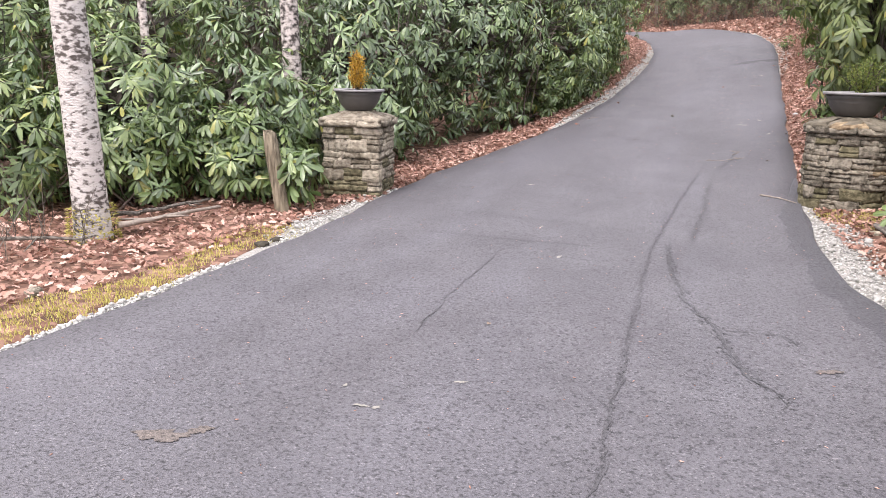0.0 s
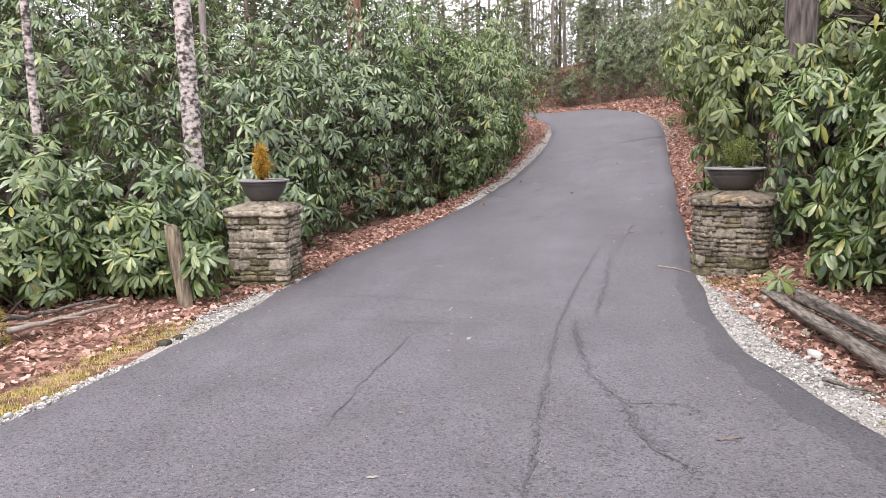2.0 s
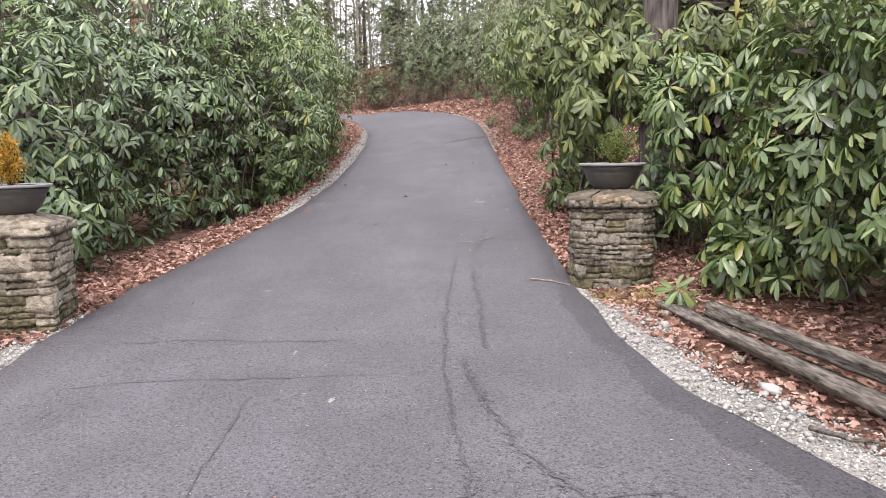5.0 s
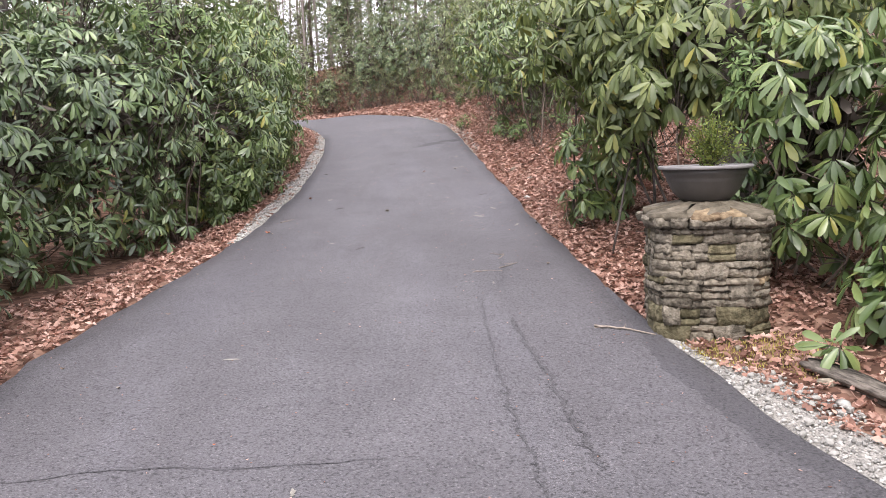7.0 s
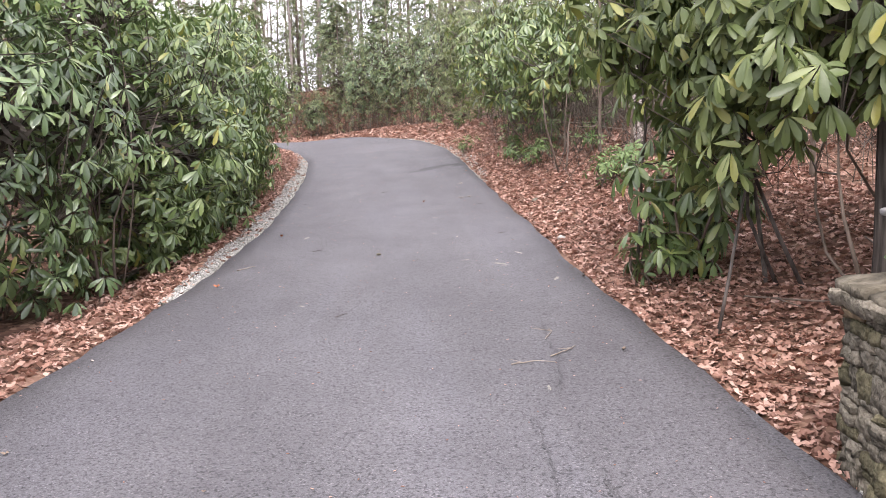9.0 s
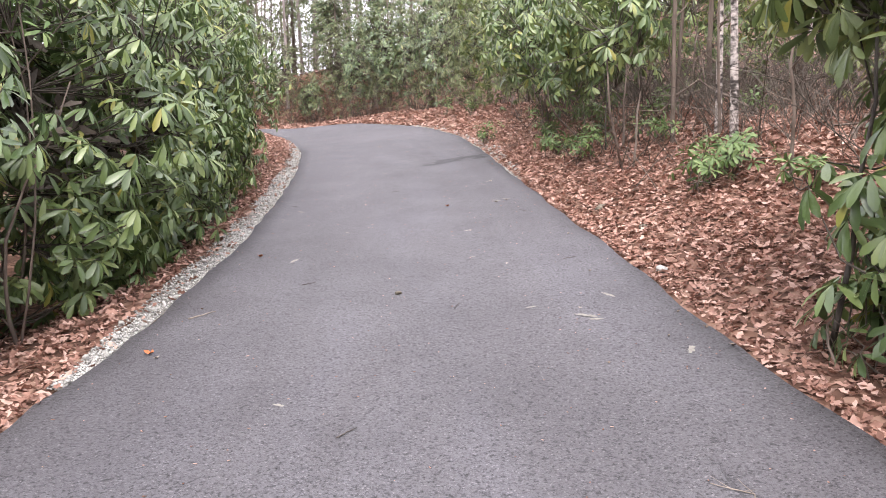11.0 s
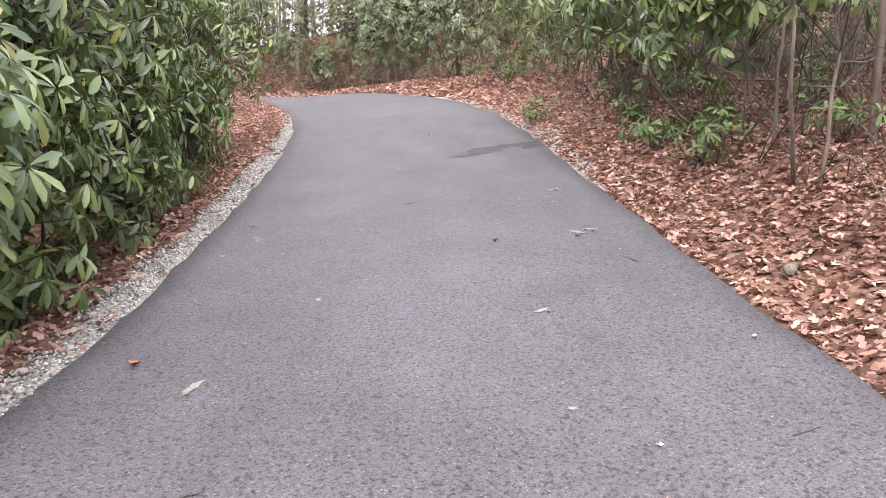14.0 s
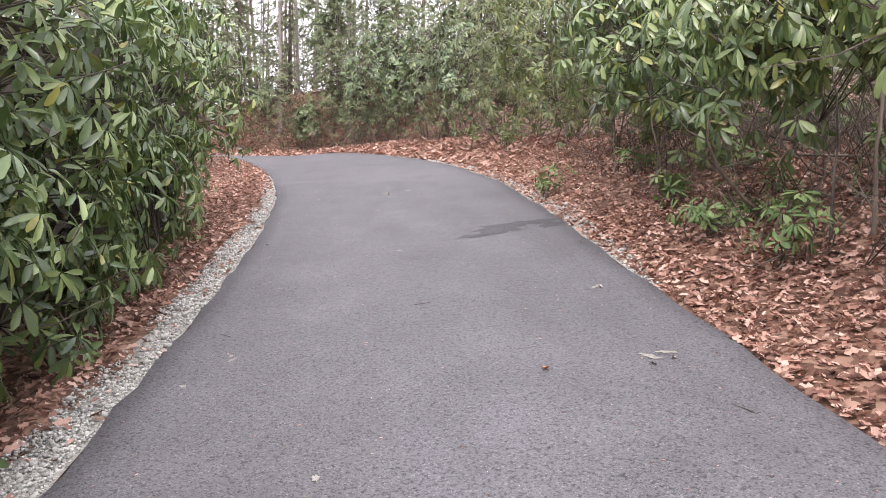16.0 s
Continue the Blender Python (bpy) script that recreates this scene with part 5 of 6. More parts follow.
brush("brushwood", "dry twigs and stalks at the birch foot", lambda r, n: (r.uniform(-7.5, -5.0, n), r.uniform(2.2, 5.0, n)), 160, 603, (0.15, 0.6))
brush("brushwood", "fine bare brush along the far verge", lambda r, n: (lambda x: (x, np.interp(x, [-12, -8.2, -5.2, -3.2, -1.95, 2], [45.6, 43.8, 41.3, 38.6, 36.2, 32]) + 1.6 + r.random(n) * 5))(r.uniform(-12, 2, n)), 420, 604, (0.5, 2.2))


brush("brushwood", "pale grey haze of bare twigs deep in the woods", lambda r, n: (r.uniform(-20, 12, n), r.uniform(45, 62, n)), 1100, 606, (2.0, 7.0), M_BARK_PALE)
brush("brushwood", "pale bare twigs rising among rhododendrons past the bank", lambda r, n: (r.uniform(1.5, 8, n), r.uniform(22, 36, n)), 220, 607, (1.5, 5.0), M_BARK_PALE)


# ---- gate pillars ----
def stone_mesh(seed, mat, rim_drop=0.03, rough=0.06):
    """A split field stone of unit size: an irregular outline and a rough broken face."""
    rnd = random.Random(seed)
    nx_, nz_ = 5, 3
    skew, wedge = rnd.uniform(-0.13, 0.13), rnd.uniform(-0.16, 0.16)
    tilt_x, tilt_z = rnd.uniform(-0.1, 0.1), rnd.uniform(-0.12, 0.12)
    v = []
    for i in range(nz_ + 1):
        for k in range(nx_ + 1):
            x, z = -0.5 + k / nx_, -0.5 + i / nz_
            rim = i in (0, nz_) or k in (0, nx_)
            y = -0.5 + tilt_x * x + tilt_z * z + rnd.uniform(-rough, rough)
            if rim:
                y += rim_drop
            hh = 1 + wedge * x * 2
            v.append((x * 0.99 + skew * z + (rnd.uniform(-0.04, 0.04)), y, z * hh + (rnd.uniform(-0.085, 0.085) if i in (0, nz_) else rnd.uniform(-0.05, 0.05))))
    q = []
    w = nx_ + 1
    for i in range(nz_):
        for k in range(nx_):
            q.append((i * w + k, i * w + k + 1, (i + 1) * w + k + 1, (i + 1) * w + k))
    ring = [k for k in range(w)] + [i * w + nx_ for i in range(1, nz_ + 1)] + [nz_ * w + k for k in range(nx_ - 1, -1, -1)] + [i * w for i in range(nz_ - 1, 0, -1)]
    o = len(v)
    v += [(v[r][0], 0.5, v[r][2]) for r in ring]
    for i in range(len(ring)):
        k = (i + 1) % len(ring)
        q.append((ring[k], ring[i], o + i, o + k))
    return mesh_np("stone", v, [q], mat)


CAPS = {m.name: [stone_mesh(790 + k, m, 0.04, 0.05) for k in range(6)] for m in (M_STONE, M_STONE_GREY)}
STONES = {m.name: [stone_mesh(700 + 20 * i + k, m) for k in range(12)] for i, m in enumerate((M_STONE, M_STONE_MOSSY, M_STONE_RUST, M_STONE_GREY))}


def rounded_square(s, half, rad):
    """Point and outward normal at arc length s round a square with rounded corners."""
    straight, arc = 2 * (half - rad), rad * math.pi / 2
    side = straight + arc
    k, u = int(s // side) % 4, s % side
    if u < straight:
        p, n_ = (-half + rad + u, -half), (0, -1)
    else:
        a = (u - straight) / max(rad, 1e-6)
        p = (half - rad + rad * math.sin(a), -half + rad - rad * math.cos(a))
        n_ = (math.sin(a), -math.cos(a))
    c, sn = [(1, 0), (0, 1), (-1, 0), (0, -1)][k]
    return (p[0] * c - p[1] * sn, p[0] * sn + p[1] * c), (n_[0] * c - n_[1] * sn, n_[0] * sn + n_[1] * c)


def pillar(x, y, turn, half, rad, body, seed, label, plain, flare=0.0, thick=1.0):
    rnd = random.Random(seed)
    thing = new("stone_pillar")
    z0 = seat(x, y) - 0.05
    thing.matrix_world = pose(x, y, z0, 0, 0, turn)
    # mortar core
    bm = bmesh.new()
    rings = []
    per = 8 * (half - rad) + 2 * math.pi * rad
    for z in (0.0, body + 0.06):
        ring = []
        for i in range(32):
            (px, py), _ = rounded_square(per * i / 32, half, rad)
            f = (half - 0.03) / half
            ring.append(bm.verts.new((px * f, py * f, z)))
        rings.append(ring)
    for i in range(32):
        bm.faces.new((rings[0][i], rings[0][(i + 1) % 32], rings[1][(i + 1) % 32], rings[1][i]))
    bm.faces.new(rings[1])
    part("core", bm, M_MORTAR, thing, "dark recessed mortar core")
    z = 0.0
    course = 0
    while z < body - 0.015:
        h = rnd.choice((0.04, 0.055, 0.07, 0.085, 0.105))
        h = min(h * thick, body - z)
        if body - z - h < 0.03:
            h = body - z
        s = rnd.uniform(0, 0.1)
        end = s + per
        while s < end - 0.02:
            L = min(rnd.uniform(0.1, 0.26), end - s)
            if rad > 0.1:
                L = min(L, 0.2)
            if end - s - L < 0.06:
                L = end - s
            # break at sharp corners
            if rad < 0.1:
                side = per / 4
                to_corner = side - (s % side)
                if to_corner > 0.03:
                    L = min(L, to_corner) if to_corner - L > 0.07 or L > to_corner else to_corner
            (px, py), (nx_, ny_) = rounded_square((s + L / 2) % per, half, rad)
            low = z / body
            pick = rnd.random()
            if low < 0.2 and pick < 0.75:
                mname = "mossy_field_stone"
            elif pick < 0.04:
                mname = "rusty_field_stone"
            elif pick < 0.14:
                mname = "mossy_field_stone"
            else:
                mname = plain
            cut = rnd.uniform(0.35, 0.65)
            parts = [h] if (h < 0.08 * thick or rnd.random() < 0.3) else [h * cut, h * (1 - cut)]
            zz = z
            for hh in parts:
                st = child("stone", rnd.choice(STONES[mname]), thing)
                depth = 0.12
                proud = rnd.uniform(-0.008, 0.008) + flare * (1 - low)
                ang = math.degrees(math.atan2(nx_, -ny_))
                st.matrix_basis = pose(px + nx_ * (proud - depth / 2 + 0.012), py + ny_ * (proud - depth / 2 + 0.012), zz + hh / 2, rnd.uniform(-2, 2), rnd.uniform(-3, 3), ang + rnd.uniform(-3, 3)) @ Matrix.Diagonal((L * 1.02, depth, hh * 1.03, 1))
                zz += hh
            s += L
        z += h
        course += 1
    # projecting cap course
    s = 0
    while s < per - 0.02:
        L = min(rnd.uniform(0.2, 0.4), per - s)
        if rad > 0.1:
            L = min(L, 0.26)
        if per - s - L < 0.1:
            L = per - s
        if rad < 0.1:
            to_corner = per / 4 - (s % (per / 4))
            if to_corner > 0.03 and L > to_corner - 0.08:
                L = to_corner
        (px, py), (nx_, ny_) = rounded_square((s + L / 2) % per, half, rad)
        st = child("stone", rnd.choice(CAPS[plain]), thing)
        st.matrix_basis = pose(px + nx_ * -0.035, py + ny_ * -0.035, body + 0.04, rnd.uniform(-2, 2), rnd.uniform(-1.5, 1.5), math.degrees(math.atan2(nx_, -ny_))) @ Matrix.Diagonal((L * 1.0, 0.17, 0.07, 1))
        s += L
    # sloping flagged top
    bm = bmesh.new()
    rows = []
    for f, zz in ((1.07, body + 0.07), (1.08, body + 0.085), (0.75, body + 0.125), (0.45, body + 0.16)):
        ring = []
        for i in range(40):
            (px, py), _ = rounded_square(per * i / 40, half, max(rad, 0.02))
            w = 1 + 0.02 * math.sin(i * 2.3 + seed) + 0.012 * math.sin(i * 5.1)
            ring.append(bm.verts.new((px * f * w, py * f * w, zz + 0.008 * math.sin(i * 1.9 + f * 9))))
        rows.append(ring)
    for a, b in zip(rows, rows[1:]):
        for i in range(40):
            bm.faces.new((a[i], a[(i + 1) % 40], b[(i + 1) % 40], b[i]))
    bm.faces.new(rows[-1])
    bm.faces.new(rows[0][::-1])
    part("cap", bm, M_CAP_GREY if plain != "field_stone" else M_CAP, thing, "low sloping mortared stone cap")
    # flat stones bedded round the cap's slope
    cuts = sorted((i + rnd.uniform(-0.38, 0.38)) / 7 * per for i in range(7))
    for a_, b_ in zip(cuts, cuts[1:] + [cuts[0] + per]):
        n_ = 6
        lift = rnd.uniform(-0.006, 0.014)
        ver, fac = [], []
        for layer in (0, 1):
            for f, zz in ((1.12, body + 0.096), (0.86, body + 0.118), (0.4, body + 0.158)):
                for i in range(n_):
                    u = a_ + 0.011 + (b_ - a_ - 0.022) * i / (n_ - 1) + (0.14 * math.sin(a_ * 9) * (1.1 - f) if 0 < i < n_ - 1 else 0.14 * math.sin((a_ if i == 0 else b_) * 9) * (1.1 - f))
                    (px, py), _ = rounded_square(u % per, half, max(rad, 0.02))
                    jig = 1 + 0.02 * math.sin(u * 23 + seed)
                    ver.append((px * f * jig, py * f * jig, zz - 0.04 * layer + lift + 0.006 * math.sin(u * 17 + f * 9)))
        m_ = 3 * n_
        for r_ in range(2):
            for i in range(n_ - 1):
                p_ = r_ * n_ + i
                fac += [(p_, p_ + 1, p_ + n_ + 1, p_ + n_), (m_ + p_ + n_, m_ + p_ + n_ + 1, m_ + p_ + 1, m_ + p_)]
        loop = list(range(n_)) + [2 * n_ - 1, 3 * n_ - 1] + [2 * n_ + i for i in range(n_ - 2, -1, -1)] + [n_]
        for i in range(len(loop)):
            k = (i + 1) % len(loop)
            fac.append((loop[k], loop[i], loop[i] + m_, loop[k] + m_))
        child("cap_stone", mesh_np("cap_stone", ver, [fac], M_STONE_RUST if rnd.random() < 0.16 else M_CAP if plain == "field_stone" else M_CAP_GREY), thing)
    tagged(thing, label, "pillar", group="gate pillars")
    return z0 + body + 0.165


def lathe(profile, n=40):
    v = [(r * math.cos(2 * math.pi * i / n), r * math.sin(2 * math.pi * i / n), z) for r, z in profile for i in range(n)]
    q = [(k * n + i, k * n + (i + 1) % n, (k + 1) * n + (i + 1) % n, (k + 1) * n + i) for k in range(len(profile) - 1) for i in range(n)]
    return np.array(v), np.array(q)


def planter(x, y, z, R, H, label, turn=0.0):
    thing = new("planter_bowl")
    thing.matrix_world = pose(x, y, z, 0, 0, turn)
    s = R
    v, q = lathe([(0.001, 0), (0.5 * s, 0), (0.54 * s, 0.012), (0.66 * s, H * 0.2), (0.75 * s, H * 0.4), (0.8 * s, H * 0.55), (0.815 * s, H * 0.58), (0.815 * s, H * 0.62), (0.83 * s, H * 0.66), (0.845 * s, H * 0.70), (0.86 * s, H * 0.72), (0.92 * s, H * 0.9), (0.9 * s, H * 0.9), (0.8 * s, H * 0.6), (0.6 * s, H * 0.2)])
    child("bowl", smooth(mesh_np("bowl", v, [q], M_BOWL)), thing)
    v, q = lathe([(0.9 * s, H * 0.895), (0.985 * s, H * 0.9), (1.0 * s, H * 0.93), (1.0 * s, H * 0.98), (0.985 * s, H), (0.93 * s, H), (0.9 * s, H * 0.96)])
    child("rim", smooth(mesh_np("rim", v, [q], M_RIM)), thing, "paler grey rolled rim")
    v, q = lathe([(0.001, H * 0.86), (0.5 * s, H * 0.87), (0.91 * s, H * 0.84)], 24)
    v[:, 2] += 0.008 * wavy(v[:, 0], v[:, 1], 25)
    child("soil", mesh_np("soil", v, [q], M_POT_SOIL), thing)
    return tagged(thing, label, "planter", group="planters on the gate pillars")


def potted_shrub(x, y, z, rx, h, n, mat, seed, label, cone):
    r = np.random.default_rng(seed)
    thing = new("potted_shrub")
    thing.location = (x, y, z)
    st, fo = Soup(), Soup()
    tips = []
    for i in range(46):
        a, u = r.uniform(0, 6.28), r.random()
        top = h * (0.45 + 0.55 * r.random())
        w = rx * (1 - cone * (top / h) ** 1.5) * math.sqrt(u)
        e = np.array([w * math.cos(a), w * math.sin(a), top * (1 - 0.25 * u)])
        st.tube([(0, 0, 0), e * np.array([0.5, 0.5, 0.55]), e], [0.006, 0.004, 0.002], 3, False)
        tips.append(np.linspace(e * 0.35, e, 8))
    tips = np.vstack(tips)
    p = tips[r.integers(0, len(tips), n)] + r.normal(0, 0.018, (n, 3))
    leaf = np.array([(0, 0, 0), (0.5, 0.28, 0.05), (0.5, -0.28, 0.05), (1, 0, 0)])
    fo.many(leaf, np.array([(0, 2, 1), (1, 2, 3)]), None, frames_from(r.normal(size=(n, 3)) + p * np.array([6, 6, 2]), r.normal(size=(n, 3)) + np.array([[0, 0, 1]])), r.uniform(0.014, 0.028, n), p)
    tagged(child("twig_mass", st.mesh("twig_mass", M_TWIG), thing), kind="stuff")
    tagged(child("foliage", fo.mesh("foliage", mat), thing), kind="stuff")
    return tagged(thing, label, "potted plant")


top_l = pillar(-4.03, 7.34, 11, 0.308, 0.03, 0.80, 801, "square dry-laid fieldstone gate pillar in tan and grey", "field_stone", 0.0, 1.3)
top_r = pillar(0.98, 8.52, -14, 0.365, 0.2, 0.76, 802, "rounded mossy grey-brown fieldstone gate pillar", "grey_green_field_stone", 0.008, 1.1)
planter(-4.03, 7.34, top_l, 0.285, 0.23, "wide dark grey bowl planter on the square stone pillar")
planter(0.98, 8.52, top_r, 0.315, 0.24, "wide dark grey bowl planter on the mossy stone pillar")
potted_shrub(-4.05, 7.34, top_l + 0.19, 0.18, 0.47, 3400, M_BOX_GOLD, 811, "small orange-gold conical shrub in the bowl planter", 0.75)
potted_shrub(1.02, 8.52, top_r + 0.19, 0.24, 0.42, 3200, M_BOX_GREEN, 812, "small yellow-green boxwood shrub in the bowl planter", 0.3)


# ---- fallen split rails, post and branches ----
def split_rail(a, b, r, seed, mat, label):
    """A weathered split fence rail: irregular wedge section, rough ends."""
    rnd = random.Random(seed)
    a, b = Vector(a), Vector(b)
    L = (b - a).length
    n, sides = 24, 14
    flat = rnd.uniform(0, 6.28)
    prof = [(0.95 + 0.28 * math.cos(2 * math.pi * k / sides * 3 + flat)) * (0.9 if k % 2 else 1.08) * rnd.uniform(0.93, 1.07) for k in range(sides)]
    v, q = [], []
    for i in range(n):
        u = i / (n - 1)
        tw = 0.3 * math.sin(u * 2 + seed)
        taper = 0.82 if i in (0, n - 1) else 1
        for k in range(sides):
            ang = 2 * math.pi * k / sides + tw
            rr = r * prof[k] * taper * (1 + rnd.uniform(-0.1, 0.1) + 0.12 * math.sin(5 * u + k * 2.2 + seed))
            bow = 0.02 * math.sin(u * math.pi + seed)
            v.append((u * L + (rnd.uniform(-0.03, 0.03) if i in (0, n - 1) else 0), rr * math.cos(ang) * 1.1 + bow, rr * math.sin(ang) * 0.85))
    for i in range(n - 1):
        for k in range(sides):
            q.append((i * sides + k, i * sides + (k + 1) % sides, (i + 1) * sides + (k + 1) % sides, (i + 1) * sides + k))
    v += [(-0.01, 0, 0), (L + 0.01, 0, 0)]
    e = n * sides
    t = [((k + 1) % sides, k, e) for k in range(sides)] + [((n - 1) * sides + k, (n - 1) * sides + (k + 1) % sides, e + 1) for k in range(sides)]
    ob = new("fence_rail", mesh_np("fence_rail", v, [t, q], mat))
    d = (b - a).normalized()
    ob.matrix_world = Matrix.Translation(a) @ d.to_track_quat("X", "Z").to_matrix().to_4x4()
    return tagged(ob, label, "fence rail", group="fallen fence rails")


split_rail((1.23, 7.6, 0.09), (1.62, 4.5, 0.09), 0.058, 821, M_RAIL, "grey weathered split fence rail lying on leaf litter")
split_rail((1.4, 6.96, 0.19), (1.77, 4.85, 0.19), 0.062, 822, M_RAIL, "grey split rail resting on the lower fence rails")
split_rail((1.37, 6.9, 0.04), (1.72, 4.95, 0.04), 0.055, 823, M_RAIL, "split fence rail half buried in brown leaves")
split_rail((1.76, 5.12, 0.29), (2.3, 2.8, 0.26), 0.06, 824, M_RAIL_TAN, "tan split fence rail stacked on the pile")
split_rail((1.66, 5.02, 0.13), (2.2, 2.6, 0.12), 0.062, 825, M_RAIL, "weathered split rail under the tan fence rail")


def fence_post(x, y, h, lean):
    z = seat(x, y) - 0.1
    rnd = random.Random(831)
    s = Soup()
    zs = np.linspace(0, h, 8)
    c = np.column_stack([lean[0] * zs, lean[1] * zs, zs])
    ob_v = []
    prof = [0.09, 0.065, 0.095, 0.07, 0.085, 0.06]
    q, t = [], []
    for i, p in enumerate(c):
        for k in range(6):
            a = 2 * math.pi * k / 6 + 0.1 * i
            r = prof[k] * rnd.uniform(0.92, 1.06) * (0.9 if i == 7 else 1)
            ob_v.append((p[0] + r * math.cos(a), p[1] + r * math.sin(a) * 0.8, p[2] + (rnd.uniform(-0.03, 0.04) if i == 7 else 0)))
    for i in range(7):
        for k in range(6):
            q.append((i * 6 + k, i * 6 + (k + 1) % 6, i * 6 + 6 + (k + 1) % 6, i * 6 + 6 + k))
    ob_v.append((c[-1][0], c[-1][1], h - 0.02))
    t = [(42 + k, 42 + (k + 1) % 6, 48) for k in range(6)]
    ob = new("fence_post", mesh_np("fence_post", ob_v, [t, q], M_POST))
    ob.location = (x, y, z)
    return tagged(ob, "leaning split wooden fence post beside the shrubs", "fence post")


fence_post(-4.3, 6.2, 0.88, (-0.17, 0.03))


def branch(name, pts, r, mat, label, seed, twigs=2, category="branch"):
    rnd = np.random.default_rng(seed)
    s = Soup()
    pts = np.array(pts, float)
    t = np.linspace(0, 1, 9)
    u = np.linspace(0, 1, len(pts))
    c = np.array([np.interp(t, u, pts[:, k]) for k in range(3)]).T
    L = np.linalg.norm(c[-1] - c[0])
    c += rnd.normal(0, 0.015 * L, c.shape) * np.array([1, 1, 0.2])
    s.tube(c, np.linspace(r, r * 0.5, 9), 6)
    for k in range(twigs):
        q = c[rnd.integers(2, 8)]
        e = q + rnd.normal(0, 0.2 * L, 3) * np.array([1, 1, 0.0]) + np.array([0, 0, 0.01])
        s.tube([q, (q + e) / 2 + rnd.normal(0, 0.01 * L, 3) * np.array([1, 1, 0]), e], [r * 0.5, r * 0.4, r * 0.2], 4)
    return tagged(new(name, s.mesh(name, mat, True)), label, category)


def lay(pts, up):
    return [(x, y, max(float(road_z(x, y)), seat(x, y)) + up) for x, y in pts]


branch("fallen_branch", lay([(-5.0, 4.75), (-4.9, 5.2), (-4.75, 5.8)], 0.06), 0.03, M_DRYSTICK, "pale broken branch lying on leaf litter by the birch", 841, 3)
branch("fallen_branch", lay([(-5.25, 4.9), (-5.05, 5.3), (-4.95, 5.9)], 0.1), 0.025, M_RAIL, "grey broken branch lying behind the birch foot", 842, 3)
branch("fallen_branch", lay([(-5.9, 3.6), (-5.4, 4.1), (-4.9, 4.3)], 0.05), 0.022, M_RAIL, "grey stick lying in dry stalks", 843, 2)
branch("stick", lay([(0.2, 8.55), (0.38, 8.46), (0.54, 8.28)], 0.012), 0.009, M_DRYSTICK, "pale dry stick lying on the asphalt by the pillar", 844, 2, "stick")
branch("stick", lay([(-0.47, 10.31), (-0.3, 10.34), (-0.2, 10.3)], 0.006), 0.004, M_DRYSTICK, "thin broken twig lying on asphalt", 845, 1, "stick")
branch("stick", lay([(-0.2, 10.4), (-0.08, 10.5), (0.0, 10.56)], 0.007), 0.0045, M_DRYSTICK, "forked dry twig lying on asphalt", 846, 3, "stick")
branch("stick", lay([(-0.16, 10.75), (-0.08, 10.9), (-0.2, 11.0)], 0.006), 0.003, M_DRYSTICK, "crumbled dry twig lying on asphalt", 847, 4, "stick")
branch("stick", lay([(-2.7, 13.55), (-2.55, 13.68)], 0.007), 0.006, M_DRYSTICK, "short pale twig lying on asphalt", 848, 0, "stick")
branch("stick", lay([(1.18, 5.0), (1.3, 4.85), (1.42, 4.8)], 0.03), 0.015, M_RAIL, "short wood splinter on the gravel shoulder", 849, 1, "stick")
for k, (x0, y0, x1, y1, up, r) in enumerate([(3.4, 17.2, 1.9, 17.9, 0.55, 0.02), (4.4, 18.6, 2.6, 19.6, 0.3, 0.03), (3.0, 15.0, 4.2, 16.4, 0.12, 0.025), (5.0, 16.0, 3.6, 18.6, 0.5, 0.022), (4.8, 19.8, 3.0, 20.4, 0.8, 0.02), (2.4, 9.8, 1.3, 10.9, 0.06, 0.012), (1.7, 9.6, 2.6, 11.4, 0.1, 0.015)]):
    branch("fallen_branch", [(x0, y0, seat(x0, y0) + 0.02), ((x0 + x1) / 2, (y0 + y1) / 2, seat((x0 + x1) / 2, (y0 + y1) / 2) + up), (x1, y1, seat(x1, y1) + 0.04)], r, M_BARK, "bare grey branch lying over the leaf bank", 870 + k, 4)
for k, (x, y, a) in enumerate([(-2.0, 14.2, 0.4), (-0.9, 13.3, 1.2), (0.2, 16.3, 2.0), (-1.2, 18.4, 0.2), (-0.3, 18.8, 1.5), (-1.6, 11.6, 0.8), (-2.4, 18.0, 2.4), (0.1, 14.3, 0.3)]):
    branch("stick", lay([(x, y), (x + 0.12 * math.cos(a), y + 0.12 * math.sin(a))], 0.005), 0.003, M_BARK_DK, "tiny dark twig lying on asphalt", 850 + k, 0, "stick")


def crumbs(n, seed):
    r = np.random.default_rng(seed)
    y = r.uniform(1.5, 30, n)
    u = r.beta(0.8, 0.8, n)
    x = edge_left(y) + 0.05 + (edge_right(y) - edge_left(y) - 0.1) * u
    z = road_z(x, y) + 0.004 * wavy(x, y, 1.1) + 0.003
    v, t = rock_template(random.Random(seed), 4)
    a = r.uniform(0, 6.28, n)
    soup = Soup()
    soup.many(v, t, None, frames_from(np.column_stack([np.cos(a), np.sin(a), np.zeros(n)]), np.array([[0, 0, 1.0]]) + r.normal(0, 0.1, (n, 3))), np.column_stack([r.uniform(0.006, 0.022, n), r.uniform(0.004, 0.01, n), r.uniform(0.003, 0.006, n)]), np.column_stack([x, y, z]))
    return tagged(new("leaf_crumbs", soup.mesh("leaf_crumbs", M_LITTER)), "tiny pale leaf crumbs and grit on the asphalt", "debris", kind="stuff")


crumbs(1400, 889)


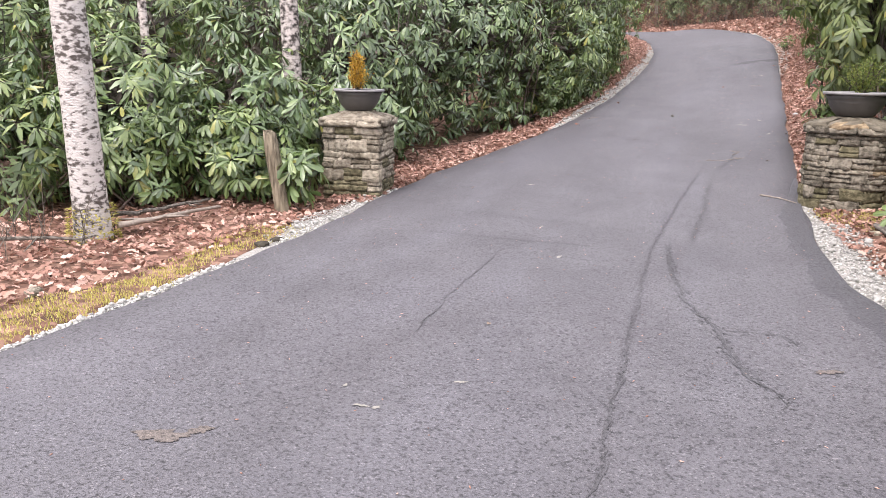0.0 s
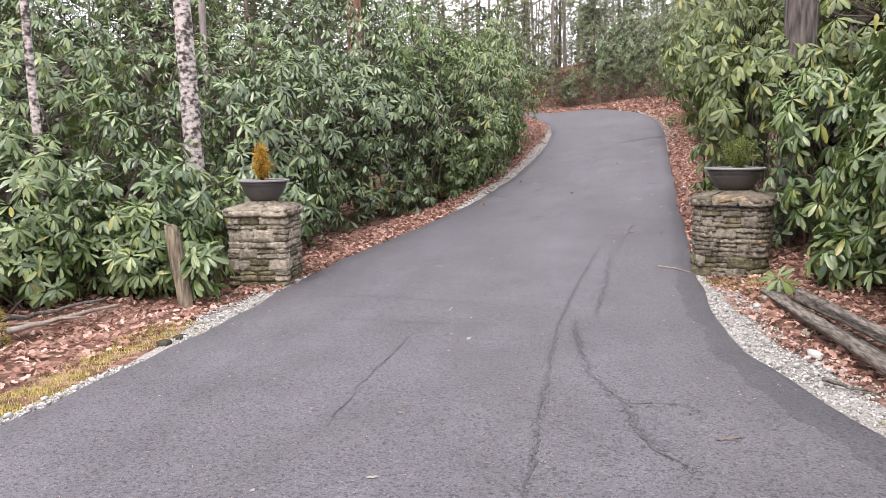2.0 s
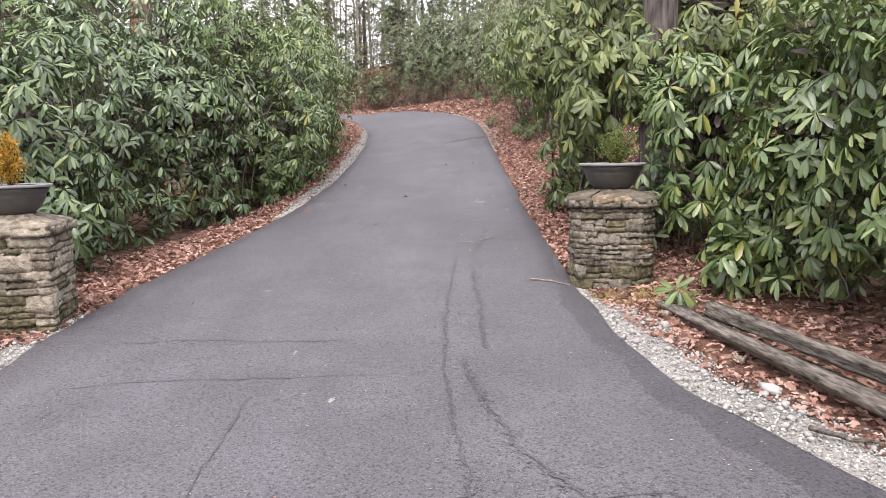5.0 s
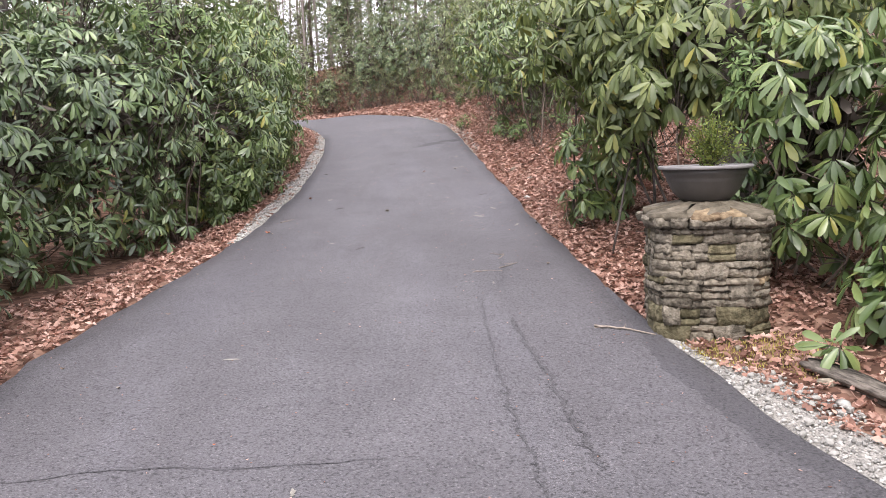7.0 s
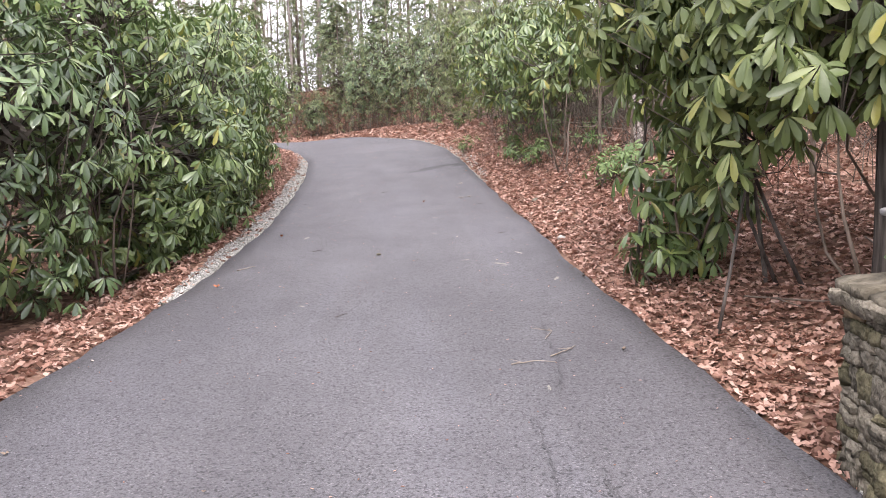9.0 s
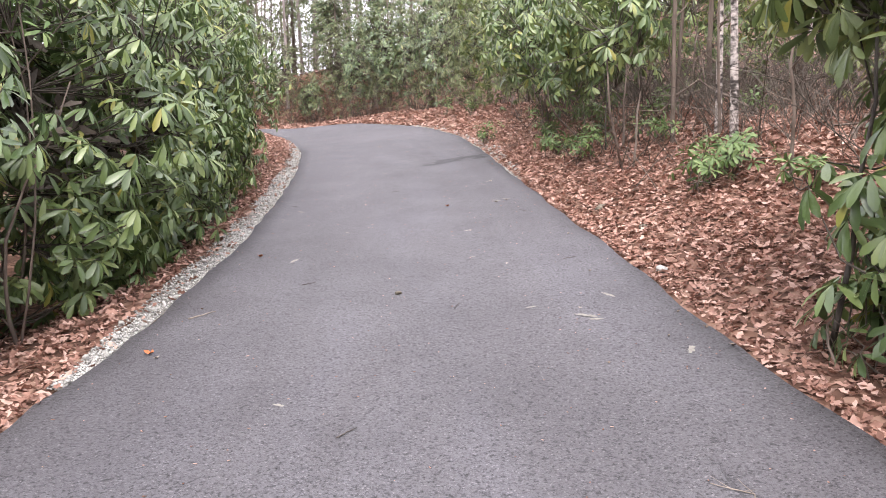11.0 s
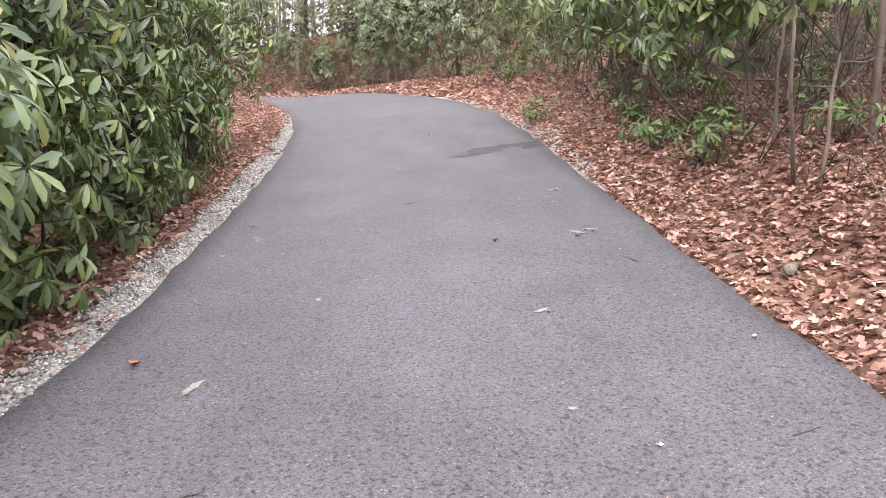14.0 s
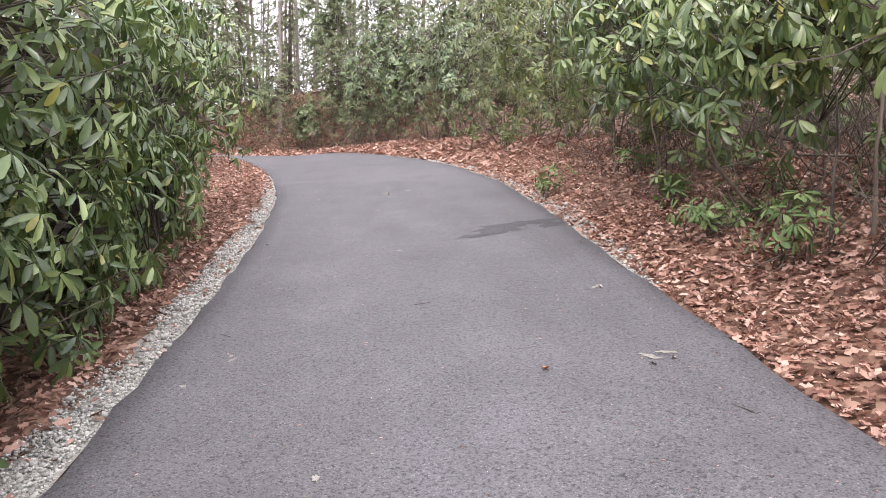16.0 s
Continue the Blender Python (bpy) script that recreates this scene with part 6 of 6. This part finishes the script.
def fallen_leaf(x, y, size, seed, mat, label):
    r = random.Random(seed)
    v = LEAF_V * np.array([0.8, 1.2, 1.0]) * size * 0.38
    v[:, 2] *= 1.6
    v[:, 2] -= v[:, 2].min() - 0.003
    ob = new("fallen_leaf", mesh_np("fallen_leaf", v, [LEAF_T], mat))
    ob.matrix_world = pose(x, y, on_road(x, y)[2], 0, 0, r.uniform(0, 360))
    return tagged(ob, label, "leaf", group="leaves fallen on the drive")


for k, (x, y, s) in enumerate([(-1.28, 3.87, 0.1), (-2.86, 7.89, 0.12), (-3.36, 8.31, 0.1), (-3.04, 9.52, 0.12), (-1.23, 7.45, 0.06), (-1.27, 13.94, 0.07), (0.52, 12.6, 0.14), (0.28, 10.45, 0.13), (-2.7, 12.8, 0.12), (-3.15, 10.9, 0.1), (-0.49, 15.6, 0.09), (-0.01, 16.94, 0.14), (0.12, 17.0, 0.12), (0.16, 18.45, 0.16), (-0.37, 14.3, 0.1), (-1.74, 15.93, 0.06), (-0.8, 22.6, 0.14), (-1.3, 24.0, 0.2), (-0.1, 13.1, 0.08), (0.35, 15.1, 0.12), (0.2, 13.9, 0.1), (-2.0, 9.0, 0.06), (-0.2, 12.2, 0.08), (0.1, 7.2, 0.06), (-2.6, 21.0, 0.1), (1.0, 5.6, 0.07), (0.47, 12.89, 0.09), (0.26, 12.52, 0.07), (0.54, 12.3, 0.16)]):
    fallen_leaf(x, y, s, 900 + k, M_PAPERY, "bleached curled leaf lying on the asphalt")
for k, (x, y, s) in enumerate([(-2.48, 15.33, 0.22), (-0.58, 17.0, 0.18), (-2.77, 12.89, 0.2), (0.42, 19.9, 0.12), (-2.1, 7.0, 0.05)]):
    fallen_leaf(x, y, s, 940 + k, M_REDLEAF, "russet oak leaf lying on the asphalt")


def loose_stone(x, y, size, seed, mat, label):
    r = random.Random(seed)
    v, t = rock_template(r, 7)
    v = v * np.array([size, size * 0.8, size * 0.55])
    ob = new("stone", mesh_np("stone", v, [t], mat))
    z = seat(x, y) if (x < float(edge_left(y)) or x > float(edge_right(y))) else on_road(x, y)[2]
    ob.matrix_world = pose(x, y, z + size * 0.18, 0, 0, r.uniform(0, 360))
    return tagged(ob, label, "stone", group="loose stones")


for k, (x, y, s, m) in enumerate([(0.71, 13.78, 0.14, M_GRAVEL), (-1.26, 13.75, 0.055, M_STONE_GREY), (0.86, 15.74, 0.14, M_STONE_GREY), (0.97, 7.97, 0.08, M_STONE), (1.15, 7.3, 0.11, M_STONE), (1.3, 6.2, 0.12, M_STONE), (1.25, 5.6, 0.14, M_GRAVEL), (1.5, 4.7, 0.12, M_GRAVEL), (1.62, 4.5, 0.12, M_STONE), (1.75, 4.1, 0.16, M_STONE), (1.05, 7.0, 0.1, M_GRAVEL), (-4.15, 3.2, 0.14, M_STONE_GREY), (-3.6, 5.1, 0.12, M_MORTAR), (-3.62, 4.9, 0.14, M_MORTAR), (0.95, 14.8, 0.1, M_STONE_GREY), (1.95, 4.35, 0.4, M_STONE_GREY)]):
    loose_stone(x, y, s, 960 + k, m, "loose weathered stone lying at the drive edge")
